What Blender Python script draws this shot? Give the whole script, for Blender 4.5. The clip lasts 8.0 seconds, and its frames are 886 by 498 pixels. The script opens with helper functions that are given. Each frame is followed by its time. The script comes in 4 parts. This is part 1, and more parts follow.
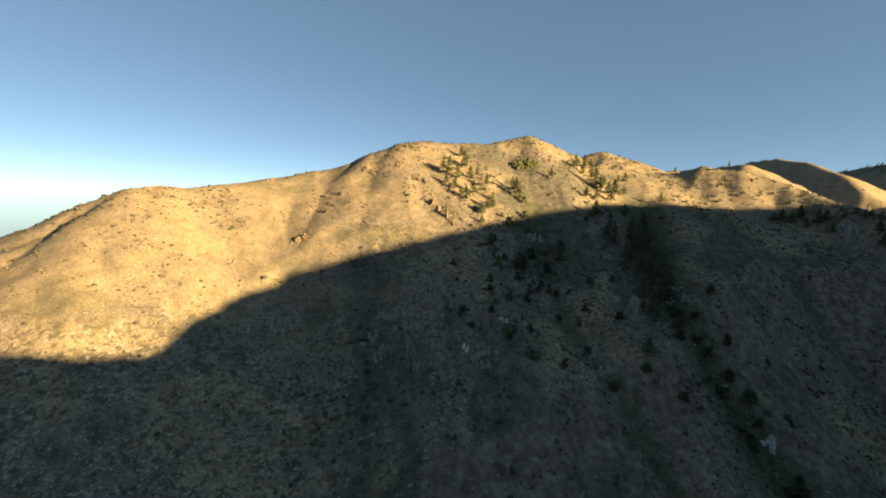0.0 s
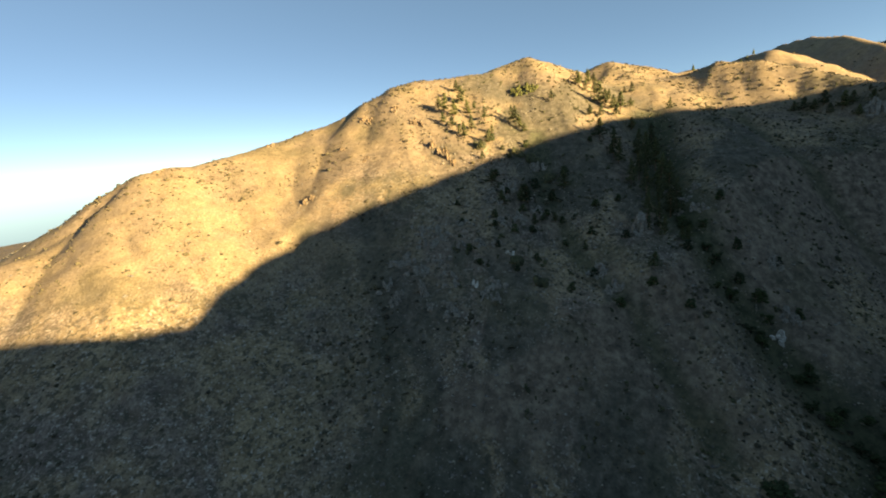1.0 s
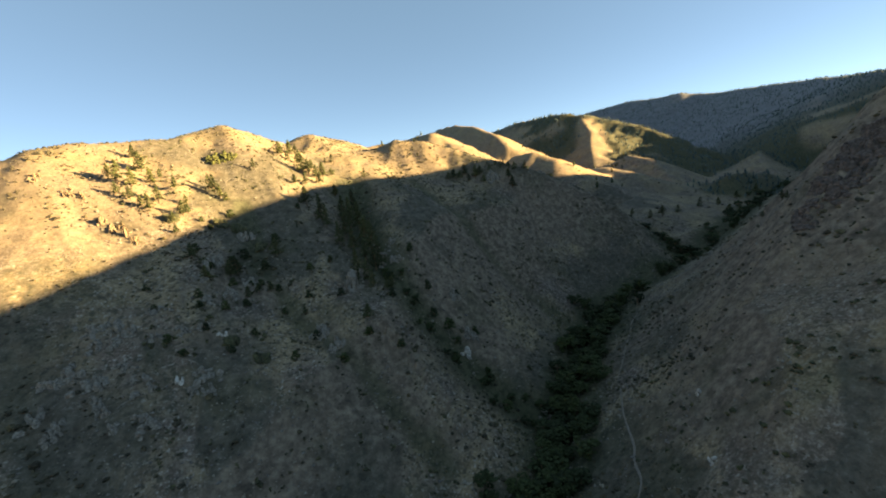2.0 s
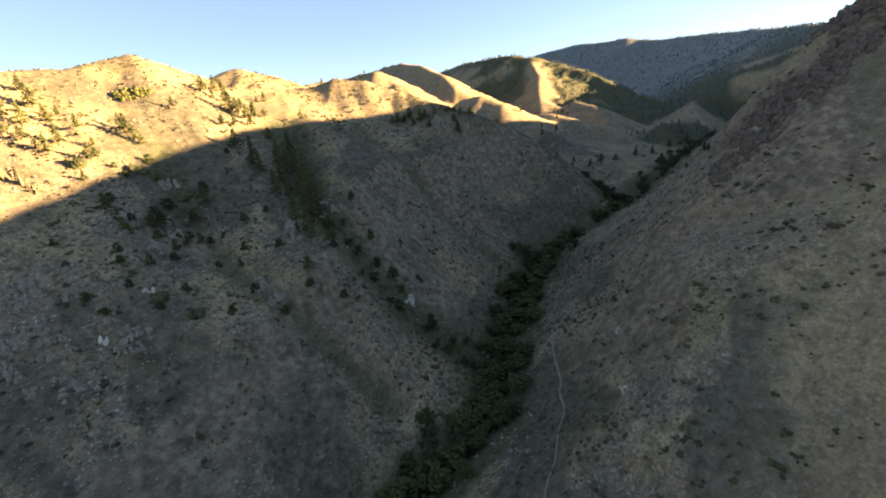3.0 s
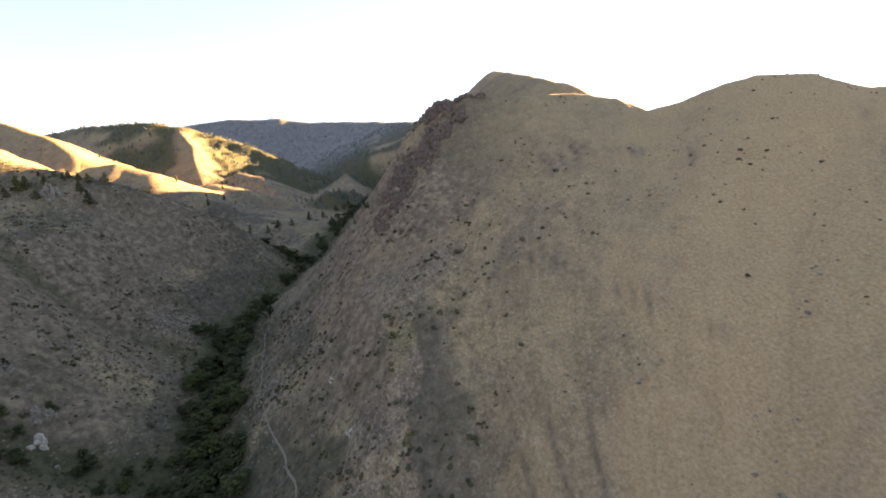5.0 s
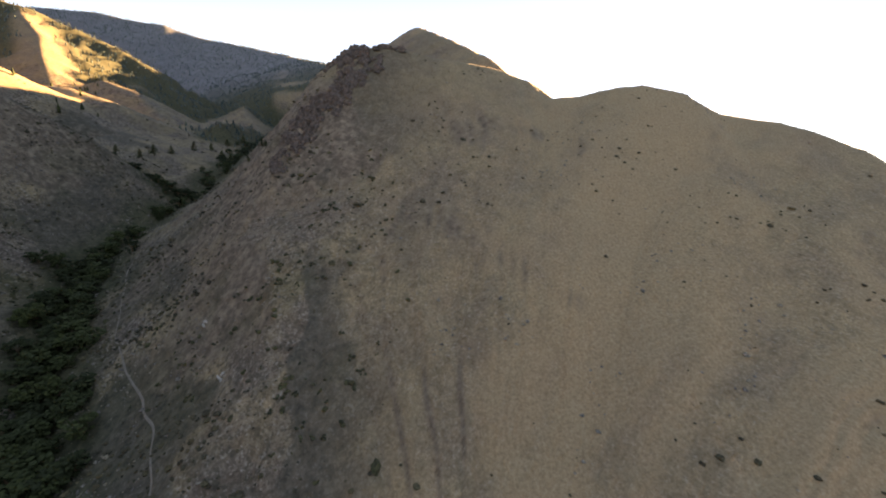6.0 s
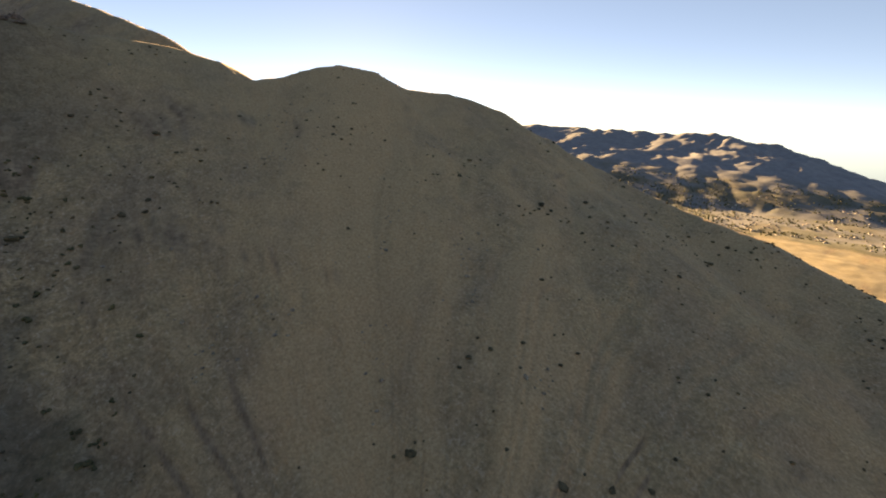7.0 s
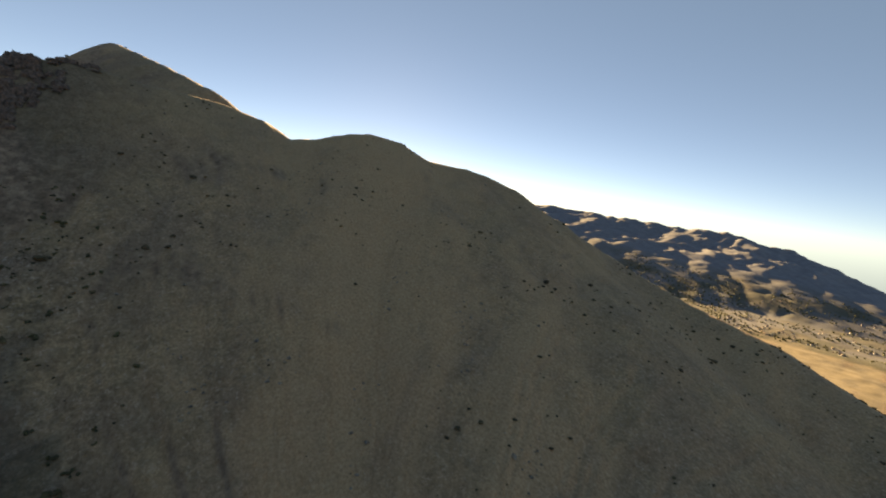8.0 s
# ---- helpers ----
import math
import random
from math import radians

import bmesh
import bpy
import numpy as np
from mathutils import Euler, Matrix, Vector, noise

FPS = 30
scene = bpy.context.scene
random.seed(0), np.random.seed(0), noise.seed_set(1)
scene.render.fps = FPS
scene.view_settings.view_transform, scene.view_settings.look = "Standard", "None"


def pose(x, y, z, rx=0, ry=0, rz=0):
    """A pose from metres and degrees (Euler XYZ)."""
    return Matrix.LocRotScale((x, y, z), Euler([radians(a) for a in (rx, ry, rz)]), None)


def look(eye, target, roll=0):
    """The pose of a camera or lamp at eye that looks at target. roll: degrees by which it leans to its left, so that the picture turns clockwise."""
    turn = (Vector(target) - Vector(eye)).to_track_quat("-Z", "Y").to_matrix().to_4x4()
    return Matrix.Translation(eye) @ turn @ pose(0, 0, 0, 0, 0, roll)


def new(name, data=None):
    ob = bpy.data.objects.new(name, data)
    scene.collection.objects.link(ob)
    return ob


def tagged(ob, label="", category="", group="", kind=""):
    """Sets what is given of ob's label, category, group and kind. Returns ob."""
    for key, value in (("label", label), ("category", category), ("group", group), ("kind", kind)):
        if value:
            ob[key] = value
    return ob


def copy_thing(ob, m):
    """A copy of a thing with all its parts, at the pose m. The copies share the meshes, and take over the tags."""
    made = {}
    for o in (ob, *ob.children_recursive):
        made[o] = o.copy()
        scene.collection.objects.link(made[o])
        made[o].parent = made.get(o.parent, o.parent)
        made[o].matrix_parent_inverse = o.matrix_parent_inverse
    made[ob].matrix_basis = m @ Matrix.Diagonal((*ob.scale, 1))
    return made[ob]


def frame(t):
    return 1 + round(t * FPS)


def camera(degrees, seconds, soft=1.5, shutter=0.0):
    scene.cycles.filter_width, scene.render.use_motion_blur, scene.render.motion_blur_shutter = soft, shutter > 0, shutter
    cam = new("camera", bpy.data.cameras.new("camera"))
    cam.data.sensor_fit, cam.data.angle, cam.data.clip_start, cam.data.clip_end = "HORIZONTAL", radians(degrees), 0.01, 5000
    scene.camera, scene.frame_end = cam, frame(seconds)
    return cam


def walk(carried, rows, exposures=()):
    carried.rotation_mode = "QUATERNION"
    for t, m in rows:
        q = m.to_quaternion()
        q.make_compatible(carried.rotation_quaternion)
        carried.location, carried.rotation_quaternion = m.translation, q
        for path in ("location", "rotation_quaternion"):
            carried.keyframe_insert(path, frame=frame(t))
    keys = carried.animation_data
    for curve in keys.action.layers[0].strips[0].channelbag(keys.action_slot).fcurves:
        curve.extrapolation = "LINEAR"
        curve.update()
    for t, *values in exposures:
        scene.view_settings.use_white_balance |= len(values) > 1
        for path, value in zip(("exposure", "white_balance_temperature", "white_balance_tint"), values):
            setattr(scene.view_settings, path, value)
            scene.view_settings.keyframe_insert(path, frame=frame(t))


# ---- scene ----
cam = camera(94.87, 8.0, soft=2.0)


def flown(x, y, z, heading, pitch, roll):
    """A camera pose by compass heading, pitch and roll in degrees."""
    return pose(x, y, z, 90 + pitch, 0, -heading) @ pose(0, 0, 0, 0, 0, roll)


# seconds, eye, heading, pitch, roll
PATH = [
    (0, 0.02, 0.01, 150.05, 0.00, -6.25, 2.64),
    (0.5, 5.49, -2.03, 151.18, -0.32, -11.28, -1.83),
    (1, 10.98, -4.45, 152.20, -3.58, -14.59, -5.78),
    (1.5, 16.37, -7.38, 153.12, 12.63, -9.03, -6.28),
    (1.8, 19.15, -9.20, 153.62, 24.79, -9.82, -7.15),
    (2, 20.72, -10.33, 153.95, 33.86, -10.22, -6.90),
    (2.2, 22.04, -11.29, 154.26, 41.39, -10.65, -7.13),
    (2.4, 23.01, -11.95, 154.60, 45.08, -11.79, -7.01),
    (2.6, 23.74, -12.36, 155.04, 44.91, -14.07, -6.70),
    (2.8, 24.26, -12.56, 155.48, 42.74, -16.70, -6.27),
    (3.05, 24.64, -12.53, 155.87, 40.04, -18.89, -5.66),
    (3.3, 24.74, -12.25, 155.87, 40.73, -18.98, -5.07),
    (3.5, 24.72, -11.82, 155.58, 44.56, -17.61, -4.49),
    (4, 24.09, -10.25, 154.15, 63.50, -15.48, -4.49),
    (4.5, 22.99, -9.73, 152.49, 80.80, -11.33, -3.55),
    (4.7, 22.48, -9.79, 151.90, 82.93, -11.75, -4.98),
    (4.95, 21.86, -10.10, 151.30, 84.34, -12.68, -4.80),
    (5.25, 20.87, -10.89, 150.53, 85.53, -14.49, -1.49),
    (5.55, 19.81, -11.68, 149.91, 88.03, -16.47, 2.73),
    (5.8, 19.01, -11.99, 149.64, 92.53, -17.37, 5.19),
    (6, 18.25, -12.04, 149.53, 98.95, -17.90, 6.27),
    (6.2, 17.44, -11.94, 149.50, 106.40, -17.10, 5.80),
    (6.5, 16.12, -11.49, 149.60, 119.20, -16.14, 5.50),
    (7, 13.81, -10.44, 149.90, 134.93, -17.84, 1.91),
    (7.5, 11.48, -9.32, 150.21, 132.62, -10.37, 7.02),
    (8, 9.14, -8.15, 150.52, 132.80, -8.51, 7.80),
]
# seconds, stops, white balance
EXPOSURES = [(0.0, 2.35, 9200, 7), (1.0, 2.55, 9200, 8), (1.6, 2.85, 9600, 8), (2.2, 3.15, 10000, 12), (3.3, 3.7, 10800, 21), (3.6, 3.9, 11200, 24), (4.0, 4.5, 12800, 30), (4.7, 4.35, 13400, 32), (5.8, 3.9, 13600, 32), (6.5, 3.35, 13200, 32), (7.0, 2.92, 12100, 25), (8.0, 2.52, 11300, 20)]
walk(cam, [(row[0], flown(*row[1:])) for row in PATH], EXPOSURES)

# ---------------------------------------------------------------- daylight
SUN_AZ, SUN_EL = 123.5, 9.5
world = bpy.data.worlds.new("evening_sky")
scene.world = world
world.use_nodes = True
wn, wl = world.node_tree.nodes, world.node_tree.links
sky = wn.new("ShaderNodeTexSky")
sky.sky_type = "NISHITA"
sky.sun_disc = False
sky.sun_elevation = radians(SUN_EL)
sky.sun_rotation = radians(SUN_AZ)
sky.altitude = 3500
sky.air_density, sky.dust_density, sky.ozone_density = 0.62, 0.15, 2.2
back = wn["Background"]
back.inputs["Strength"].default_value = 0.05
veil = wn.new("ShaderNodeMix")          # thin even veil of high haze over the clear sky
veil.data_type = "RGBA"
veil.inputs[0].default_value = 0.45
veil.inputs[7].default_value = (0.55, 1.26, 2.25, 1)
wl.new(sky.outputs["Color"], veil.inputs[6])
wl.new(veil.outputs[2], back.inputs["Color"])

sun_data = bpy.data.lights.new("sun", "SUN")
sun_data.energy = 5.0
sun_data.angle = radians(0.5)
sun_data.color = (1.0, 0.86, 0.57)
sun = new("sun", sun_data)
sun.matrix_world = look((0, 0, 0), (-math.sin(radians(SUN_AZ)) * math.cos(radians(SUN_EL)), -math.cos(radians(SUN_AZ)) * math.cos(radians(SUN_EL)), -math.sin(radians(SUN_EL))))

# ---------------------------------------------------------------- materials
def material(name, rough=0.95):
    m = bpy.data.materials.new(name)
    m.use_nodes = True
    n, l = m.node_tree.nodes, m.node_tree.links
    b = n["Principled BSDF"]
    b.inputs["Roughness"].default_value = rough
    b.inputs["Specular IOR Level"].default_value = 0.15
    return m, n, l, b


def noise_node(n, l, scale, detail=4.0, rough=0.6, vec=None):
    t = n.new("ShaderNodeTexNoise")
    t.inputs["Scale"].default_value = scale
    t.inputs["Detail"].default_value = detail
    t.inputs["Roughness"].default_value = rough
    if vec is not None:
        l.new(vec, t.inputs["Vector"])
    return t


def ramp(n, l, fac, stops):
    r = n.new("ShaderNodeValToRGB")
    while len(r.color_ramp.elements) < len(stops):
        r.color_ramp.elements.new(0.5)
    for e, (p, c) in zip(r.color_ramp.elements, stops):
        e.position = p
        e.color = (*c, 1) if len(c) == 3 else c
    l.new(fac, r.inputs["Fac"])
    return r


def mix(n, l, fac, a, b, kind="MIX"):
    m = n.new("ShaderNodeMix")
    m.data_type, m.blend_type = "RGBA", kind
    if isinstance(fac, float):
        m.inputs[0].default_value = fac
    else:
        l.new(fac, m.inputs[0])
    for k, v in ((6, a), (7, b)):
        if isinstance(v, tuple):
            m.inputs[k].default_value = (*v, 1)
        else:
            l.new(v, m.inputs[k])
    return m.outputs[2]


def bump_of(n, l, b, height, strength, distance):
    u = n.new("ShaderNodeBump")
    u.inputs["Strength"].default_value = strength
    u.inputs["Distance"].default_value = distance
    l.new(height, u.inputs["Height"])
    l.new(u.outputs["Normal"], b.inputs["Normal"])


def hillside():
    """Dry grass over stony soil, with sage, brush, rock and forest litter where the covers say so."""
    m, n, l, b = material("dry_hillside", 1.0)
    pos = n.new("ShaderNodeNewGeometry").outputs["Position"]
    grain = noise_node(n, l, 0.9, 5, 0.75, pos)
    tuft = noise_node(n, l, 0.22, 5, 0.7, pos)
    drift = noise_node(n, l, 0.03, 5, 0.65, pos)
    broad = noise_node(n, l, 0.007, 4, 0.6, pos)

    def cover(name):
        a = n.new("ShaderNodeAttribute")
        a.attribute_name = name
        return a.outputs["Fac"]

    scrub = cover("scrub_cover")
    grass = ramp(n, l, grain.outputs["Fac"], [(0.30, (0.122, 0.085, 0.051)), (0.5, (0.240, 0.173, 0.105)), (0.72, (0.365, 0.276, 0.180))])
    soil = ramp(n, l, grain.outputs["Fac"], [(0.30, (0.066, 0.051, 0.042)), (0.52, (0.155, 0.118, 0.095)), (0.75, (0.280, 0.226, 0.188))])
    f1 = ramp(n, l, drift.outputs["Fac"], [(0.42, (0, 0, 0)), (0.60, (1, 1, 1))])
    dim = mix(n, l, 0.6, f1.outputs["Color"], (0.0, 0.0, 0.0))
    c = mix(n, l, mix(n, l, scrub, dim, f1.outputs["Color"]), grass.outputs["Color"], soil.outputs["Color"])
    patch = noise_node(n, l, 0.13, 4, 0.72, pos)
    shade = ramp(n, l, patch.outputs["Fac"], [(0.33, (0.56, 0.55, 0.54)), (0.5, (0.95, 0.95, 0.95)), (0.68, (1.32, 1.30, 1.27))])
    calm = mix(n, l, 0.5, shade.outputs["Color"], (0.98, 0.98, 0.98))
    c = mix(n, l, 1.0, c, mix(n, l, scrub, calm, shade.outputs["Color"]), "MULTIPLY")
    red = ramp(n, l, broad.outputs["Fac"], [(0.56, (0, 0, 0)), (0.70, (0.35, 0.35, 0.35))])
    c = mix(n, l, red.outputs["Color"], c, (0.22, 0.145, 0.10))
    bush = noise_node(n, l, 0.38, 3, 0.6, pos)
    sage = ramp(n, l, bush.outputs["Fac"], [(0.52, (0, 0, 0)), (0.60, (0.85, 0.85, 0.85))])
    c = mix(n, l, mix(n, l, scrub, (0.0, 0.0, 0.0), sage.outputs["Color"]), c, (0.066, 0.057, 0.040))
    scree = noise_node(n, l, 0.6, 3, 0.7, pos)
    fleck = ramp(n, l, scree.outputs["Fac"], [(0.57, (0, 0, 0)), (0.65, (0.8, 0.8, 0.8))])
    c = mix(n, l, mix(n, l, scrub, (0.0, 0.0, 0.0), fleck.outputs["Color"]), c, (0.38, 0.325, 0.270))
    # pale dry grass, lightened and warmed further to stand in for sun glare
    lifted_grass = ramp(n, l, grain.outputs["Fac"], [(0.28, (0.230, 0.148, 0.084)), (0.5, (0.350, 0.234, 0.136)), (0.74, (0.445, 0.312, 0.195))])
    c = mix(n, l, cover("pale_lift_cover"), c, lifted_grass.outputs["Color"])
    # dark brush mat, its depth partly canyon shade put into the colour
    shaded_mat = ramp(n, l, tuft.outputs["Fac"], [(0.34, (0.034, 0.032, 0.024)), (0.52, (0.078, 0.070, 0.054)), (0.70, (0.150, 0.130, 0.100))])
    c = mix(n, l, cover("brush_shade_cover"), c, shaded_mat.outputs["Color"])
    rock = ramp(n, l, tuft.outputs["Fac"], [(0.3, (0.060, 0.047, 0.037)), (0.5, (0.155, 0.115, 0.085)), (0.7, (0.29, 0.22, 0.16))])
    c = mix(n, l, cover("rock_cover"), c, rock.outputs["Color"])
    brush = ramp(n, l, tuft.outputs["Fac"], [(0.35, (0.030, 0.034, 0.018)), (0.6, (0.075, 0.075, 0.042))])
    c = mix(n, l, cover("brush_cover"), c, brush.outputs["Color"])
    straw = ramp(n, l, drift.outputs["Fac"], [(0.35, (0.165, 0.134, 0.086)), (0.65, (0.240, 0.200, 0.138))])
    c = mix(n, l, cover("field_cover"), c, straw.outputs["Color"])
    # bluish grey that puts distance haze into the far ground's colour
    haze_grey = ramp(n, l, drift.outputs["Fac"], [(0.35, (0.128, 0.133, 0.152)), (0.65, (0.190, 0.194, 0.212))])
    c = mix(n, l, cover("haze_cover"), c, haze_grey.outputs["Color"])
    l.new(c, b.inputs["Base Color"])
    add = n.new("ShaderNodeMath")
    add.operation = "MULTIPLY_ADD"
    add.inputs[1].default_value = 0.35
    l.new(grain.outputs["Fac"], add.inputs[0])
    l.new(tuft.outputs["Fac"], add.inputs[2])
    worn = n.new("ShaderNodeMath")
    worn.operation = "MULTIPLY_ADD"
    worn.inputs[1].default_value = -0.8
    worn.inputs[2].default_value = 1.0
    l.new(cover("pale_lift_cover"), worn.inputs[0])
    relief = n.new("ShaderNodeMath")
    relief.operation = "MULTIPLY"
    l.new(add.outputs[0], relief.inputs[0])
    l.new(worn.outputs[0], relief.inputs[1])
    bump_of(n, l, b, relief.outputs[0], 0.3, 0.9)
    return m


def mottled(name, dark, light, rough=0.9, scale=1.5, per="object", bump=0.0, dist=0.3):
    """A natural surface: two tones by noise, and a shift from piece to piece."""
    m, n, l, b = material(name, rough)
    pos = n.new("ShaderNodeNewGeometry")
    t = noise_node(n, l, scale, 4, 0.65, pos.outputs["Position"])
    c = ramp(n, l, t.outputs["Fac"], [(0.32, dark), (0.68, light)]).outputs["Color"]
    rnd = n.new("ShaderNodeObjectInfo").outputs["Random"] if per == "object" else pos.outputs["Random Per Island"]
    shift = ramp(n, l, rnd, [(0.0, (0.62, 0.62, 0.66)), (0.5, (1, 1, 1)), (1.0, (1.35, 1.28, 1.1))])
    c = mix(n, l, 1.0, c, shift.outputs["Color"], "MULTIPLY")
    l.new(c, b.inputs["Base Color"])
    if bump:
        bump_of(n, l, b, t.outputs["Fac"], bump, dist)
    return m


HILLSIDE = hillside()
BARK = mottled("pine_bark", (0.07, 0.045, 0.03), (0.20, 0.13, 0.085), 0.95, 3.0, bump=0.6)
NEEDLES = mottled("pine_needles", (0.026, 0.033, 0.014), (0.088, 0.092, 0.040), 0.8, 0.9)
LEAVES = mottled("creek_leaves", (0.016, 0.023, 0.009), (0.048, 0.062, 0.024), 0.75, 0.7)
SHRUB = mottled("thicket_leaves", (0.036, 0.040, 0.014), (0.095, 0.095, 0.036), 0.8, 0.9)
SAGE = mottled("sagebrush", (0.032, 0.028, 0.018), (0.110, 0.092, 0.060), 0.95, 0.8, "island")
FOREST = mottled("far_forest", (0.018, 0.028, 0.012), (0.060, 0.068, 0.030), 0.9, 0.4, "island")
# distant needles made paler and bluer: haze mixed into their colour
HAZY_FOREST = mottled("hazed_forest", (0.052, 0.078, 0.074), (0.098, 0.128, 0.118), 0.95, 0.05, "island")
STONE = mottled("pale_stone", (0.085, 0.073, 0.064), (0.29, 0.255, 0.215), 0.95, 1.2, "island", 0.5, 0.4)
CRAG = mottled("brown_crag", (0.070, 0.050, 0.036), (0.255, 0.180, 0.118), 0.95, 0.8, "island", 0.9, 1.2)
CLIFF = mottled("dark_cliff", (0.050, 0.039, 0.036), (0.170, 0.128, 0.110), 0.95, 0.7, "island", 0.9, 1.2)
PALE = mottled("white_quartz", (0.26, 0.235, 0.21), (0.55, 0.51, 0.46), 0.85, 0.8, "island", 0.5, 0.4)
DUST = mottled("trail_dust", (0.15, 0.125, 0.105), (0.24, 0.205, 0.175), 1.0, 0.8, "island", 0.3, 0.1)
STUCCO = mottled("house_wall", (0.38, 0.37, 0.36), (0.58, 0.57, 0.55), 0.9, 0.6)
ROOFING = mottled("house_roof", (0.10, 0.08, 0.07), (0.26, 0.20, 0.16), 0.9, 0.8)
BRUSH = mottled("dark_brush", (0.034, 0.035, 0.019), (0.095, 0.090, 0.050), 0.9, 0.8, "island")
# ---------------------------------------------------------------- terrain shape
EYE_Z = 150.0           # the creek under the camera lies near z = 0


def place(az, el, d, ex=0.0, ey=0.0, ez=0.0):
    """A point d metres off, by compass angle and height angle from a look-out."""
    a, e = math.radians(az), math.radians(el)
    return (ex + d * math.cos(e) * math.sin(a), ey + d * math.cos(e) * math.cos(a), EYE_Z + ez + d * math.sin(e))


def line(rows, ex=0.0, ey=0.0, ez=0.0):
    return np.array([place(*r, ex, ey, ez) for r in rows])


LOOK_B = (25, -12, 6)
LOOK_C = (15, -11, 0)

CREEK = np.vstack([
    np.array([(-1500, -800, -80), (-900, -500, -40), (-500, -300, -25), (-260, -150, -15), (-120, -40, -8), (-40, 30, -5), (20, 75, -2)], float),
    line([(34, -48.5, 200), (44.2, -42.9, 215), (48.6, -33.8, 255), (52.6, -24.7, 325), (56.7, -20.1, 375), (61.2, -17, 410), (66, -13.3, 465), (69.4, -9.9, 560), (72, -7.4, 750), (75, -5.4, 1000), (76, -4, 1500)], *LOOK_B)])

# each ridge: crest line, slope to its left, slope to its right (None: down to the creek), rounding of the crest, gully depth
RIDGES = []


def ridge(crest, left, right, rounding, gully):
    RIDGES.append((crest, left, right, rounding, gully))


# main sunlit hill
ridge(np.append(line([(-110, -13, 420), (-75, -9, 350), (-60, -8.6, 335), (-47.7, -6.4, 335), (-43, -4.5, 340), (-39.6, -3.4, 345), (-36.8, 0.4, 350), (-34.5, 0.9, 352), (-32.3, 0.6, 355), (-28, 1.4, 365), (-23, 2.4, 380), (-17.4, 3.7, 390)]), line([(-13, 4.9, 395), (-10, 6.4, 398), (-6.3, 7.7, 400), (-0.9, 8.2, 410), (5.3, 8.3, 425), (8.7, 9.0, 445), (11, 9.5, 450), (13.2, 8.6, 455), (16.6, 7.2, 462), (20, 5.4, 472), (24, 4.0, 485), (27, 3.4, 495)]), axis=0), 0.30, None, 9, 2.5)
# rocky nose below the crest
ridge(line([(-3, 7.4, 405), (-6, 5.4, 372), (-5, 3.2, 355), (-1, 0.2, 338), (2, -4.0, 322)]), 0.75, 0.5, 6, 1.5)
# golden knoll and its spur down to the creek
ridge(line([(21, 2.2, 510), (25, 4.0, 515), (28.8, 5.1, 520), (32.2, 4.6, 512), (36.3, 2.9, 500), (40.6, 1.1, 480), (44.2, -0.2, 465), (47.2, -1.5, 450), (53.7, -6.3, 432), (58.2, -9.5, 428), (62.6, -13.0, 425)], *LOOK_B), 0.45, None, 10, 6)
# knob behind the summit
ridge(line([(12, 4.2, 640), (17, 6.2, 590), (20.3, 7.4, 560), (24, 6.6, 575), (27, 5.2, 590), (30, 3.2, 610)]), 0.3, 0.4, 10, 4)
# hills upstream
ridge(line([(22, 3.6, 860), (25.3, 4.8, 850), (29, 5.0, 900), (32, 5.6, 920), (34, 5.7, 900), (36.5, 3.9, 850), (39.8, 1.2, 780), (43, -1.6, 710), (46, -4, 660)], *LOOK_B), 0.4, 0.55, 12, 8)
ridge(line([(27, 4.4, 1480), (32, 5.2, 1420), (35, 6.0, 1380), (37.4, 6.3, 1340), (39.5, 5.9, 1270), (42.5, 4.4, 1160), (44, 2.6, 1080)], *LOOK_B), 0.5, 0.6, 5, 10)
ridge(line([(38, 4.2, 2050), (42.5, 4.9, 1960), (46.1, 5.6, 1860), (48.8, 5.8, 1770), (51.5, 5.9, 1690), (54.5, 5.2, 1650), (57, 4.3, 1640), (60, 3.2, 1600), (63, 1.6, 1530), (65, -0.8, 1440), (66.5, -3.6, 1330)], *LOOK_B), 0.5, 0.55, 8, 20)
ridge(line([(53.5, 5.2, 1640), (54.6, 3.4, 1480), (54.6, 1.4, 1330), (54.8, -1.0, 1200), (55.5, -3.0, 1120)], *LOOK_B), 0.4, 0.6, 7, 20)
ridge(line([(42, -0.4, 780), (45, 1.0, 760), (47.2, 1.3, 740), (50, 0.2, 710), (52.5, -2.2, 680), (55, -4.6, 655)], *LOOK_B), 0.45, 0.55, 9, 4)
ridge(line([(46, -2.0, 860), (49, -1.9, 850), (52.5, -1.7, 830), (55.8, -1.6, 800), (58.5, -2.5, 760), (60.3, -5.4, 710), (62.2, -9.1, 640), (64.1, -12.4, 580)], *LOOK_B), 0.35, 0.5, 9, 4)
ridge(line([(59, -0.4, 1180), (61.1, -1.1, 1120), (63.8, -3.8, 1000), (65.7, -8.0, 880)], *LOOK_B), 0.45, 0.5, 9, 6)
# wooded ridge across the upper creek, reaching round behind the cliff
ridge(line([(67.2, -6.4, 800), (69.5, -4.2, 850), (73.9, -2.3, 900), (78.6, -1.2, 960), (83, 1.0, 1000), (88, 3.0, 1040), (95, 3.6, 1080), (102, 2.6, 1100)], *LOOK_B), 0.45, 0.4, 9, 8)
ridge(line([(67, -7.0, 1420), (69, -5.0, 1410), (71.3, -2.6, 1390), (73.8, -0.8, 1365), (77.8, 0.6, 1330), (81.2, 1.4, 1300), (86, 2.6, 1300)], *LOOK_B), 0.35, 0.4, 14, 14)
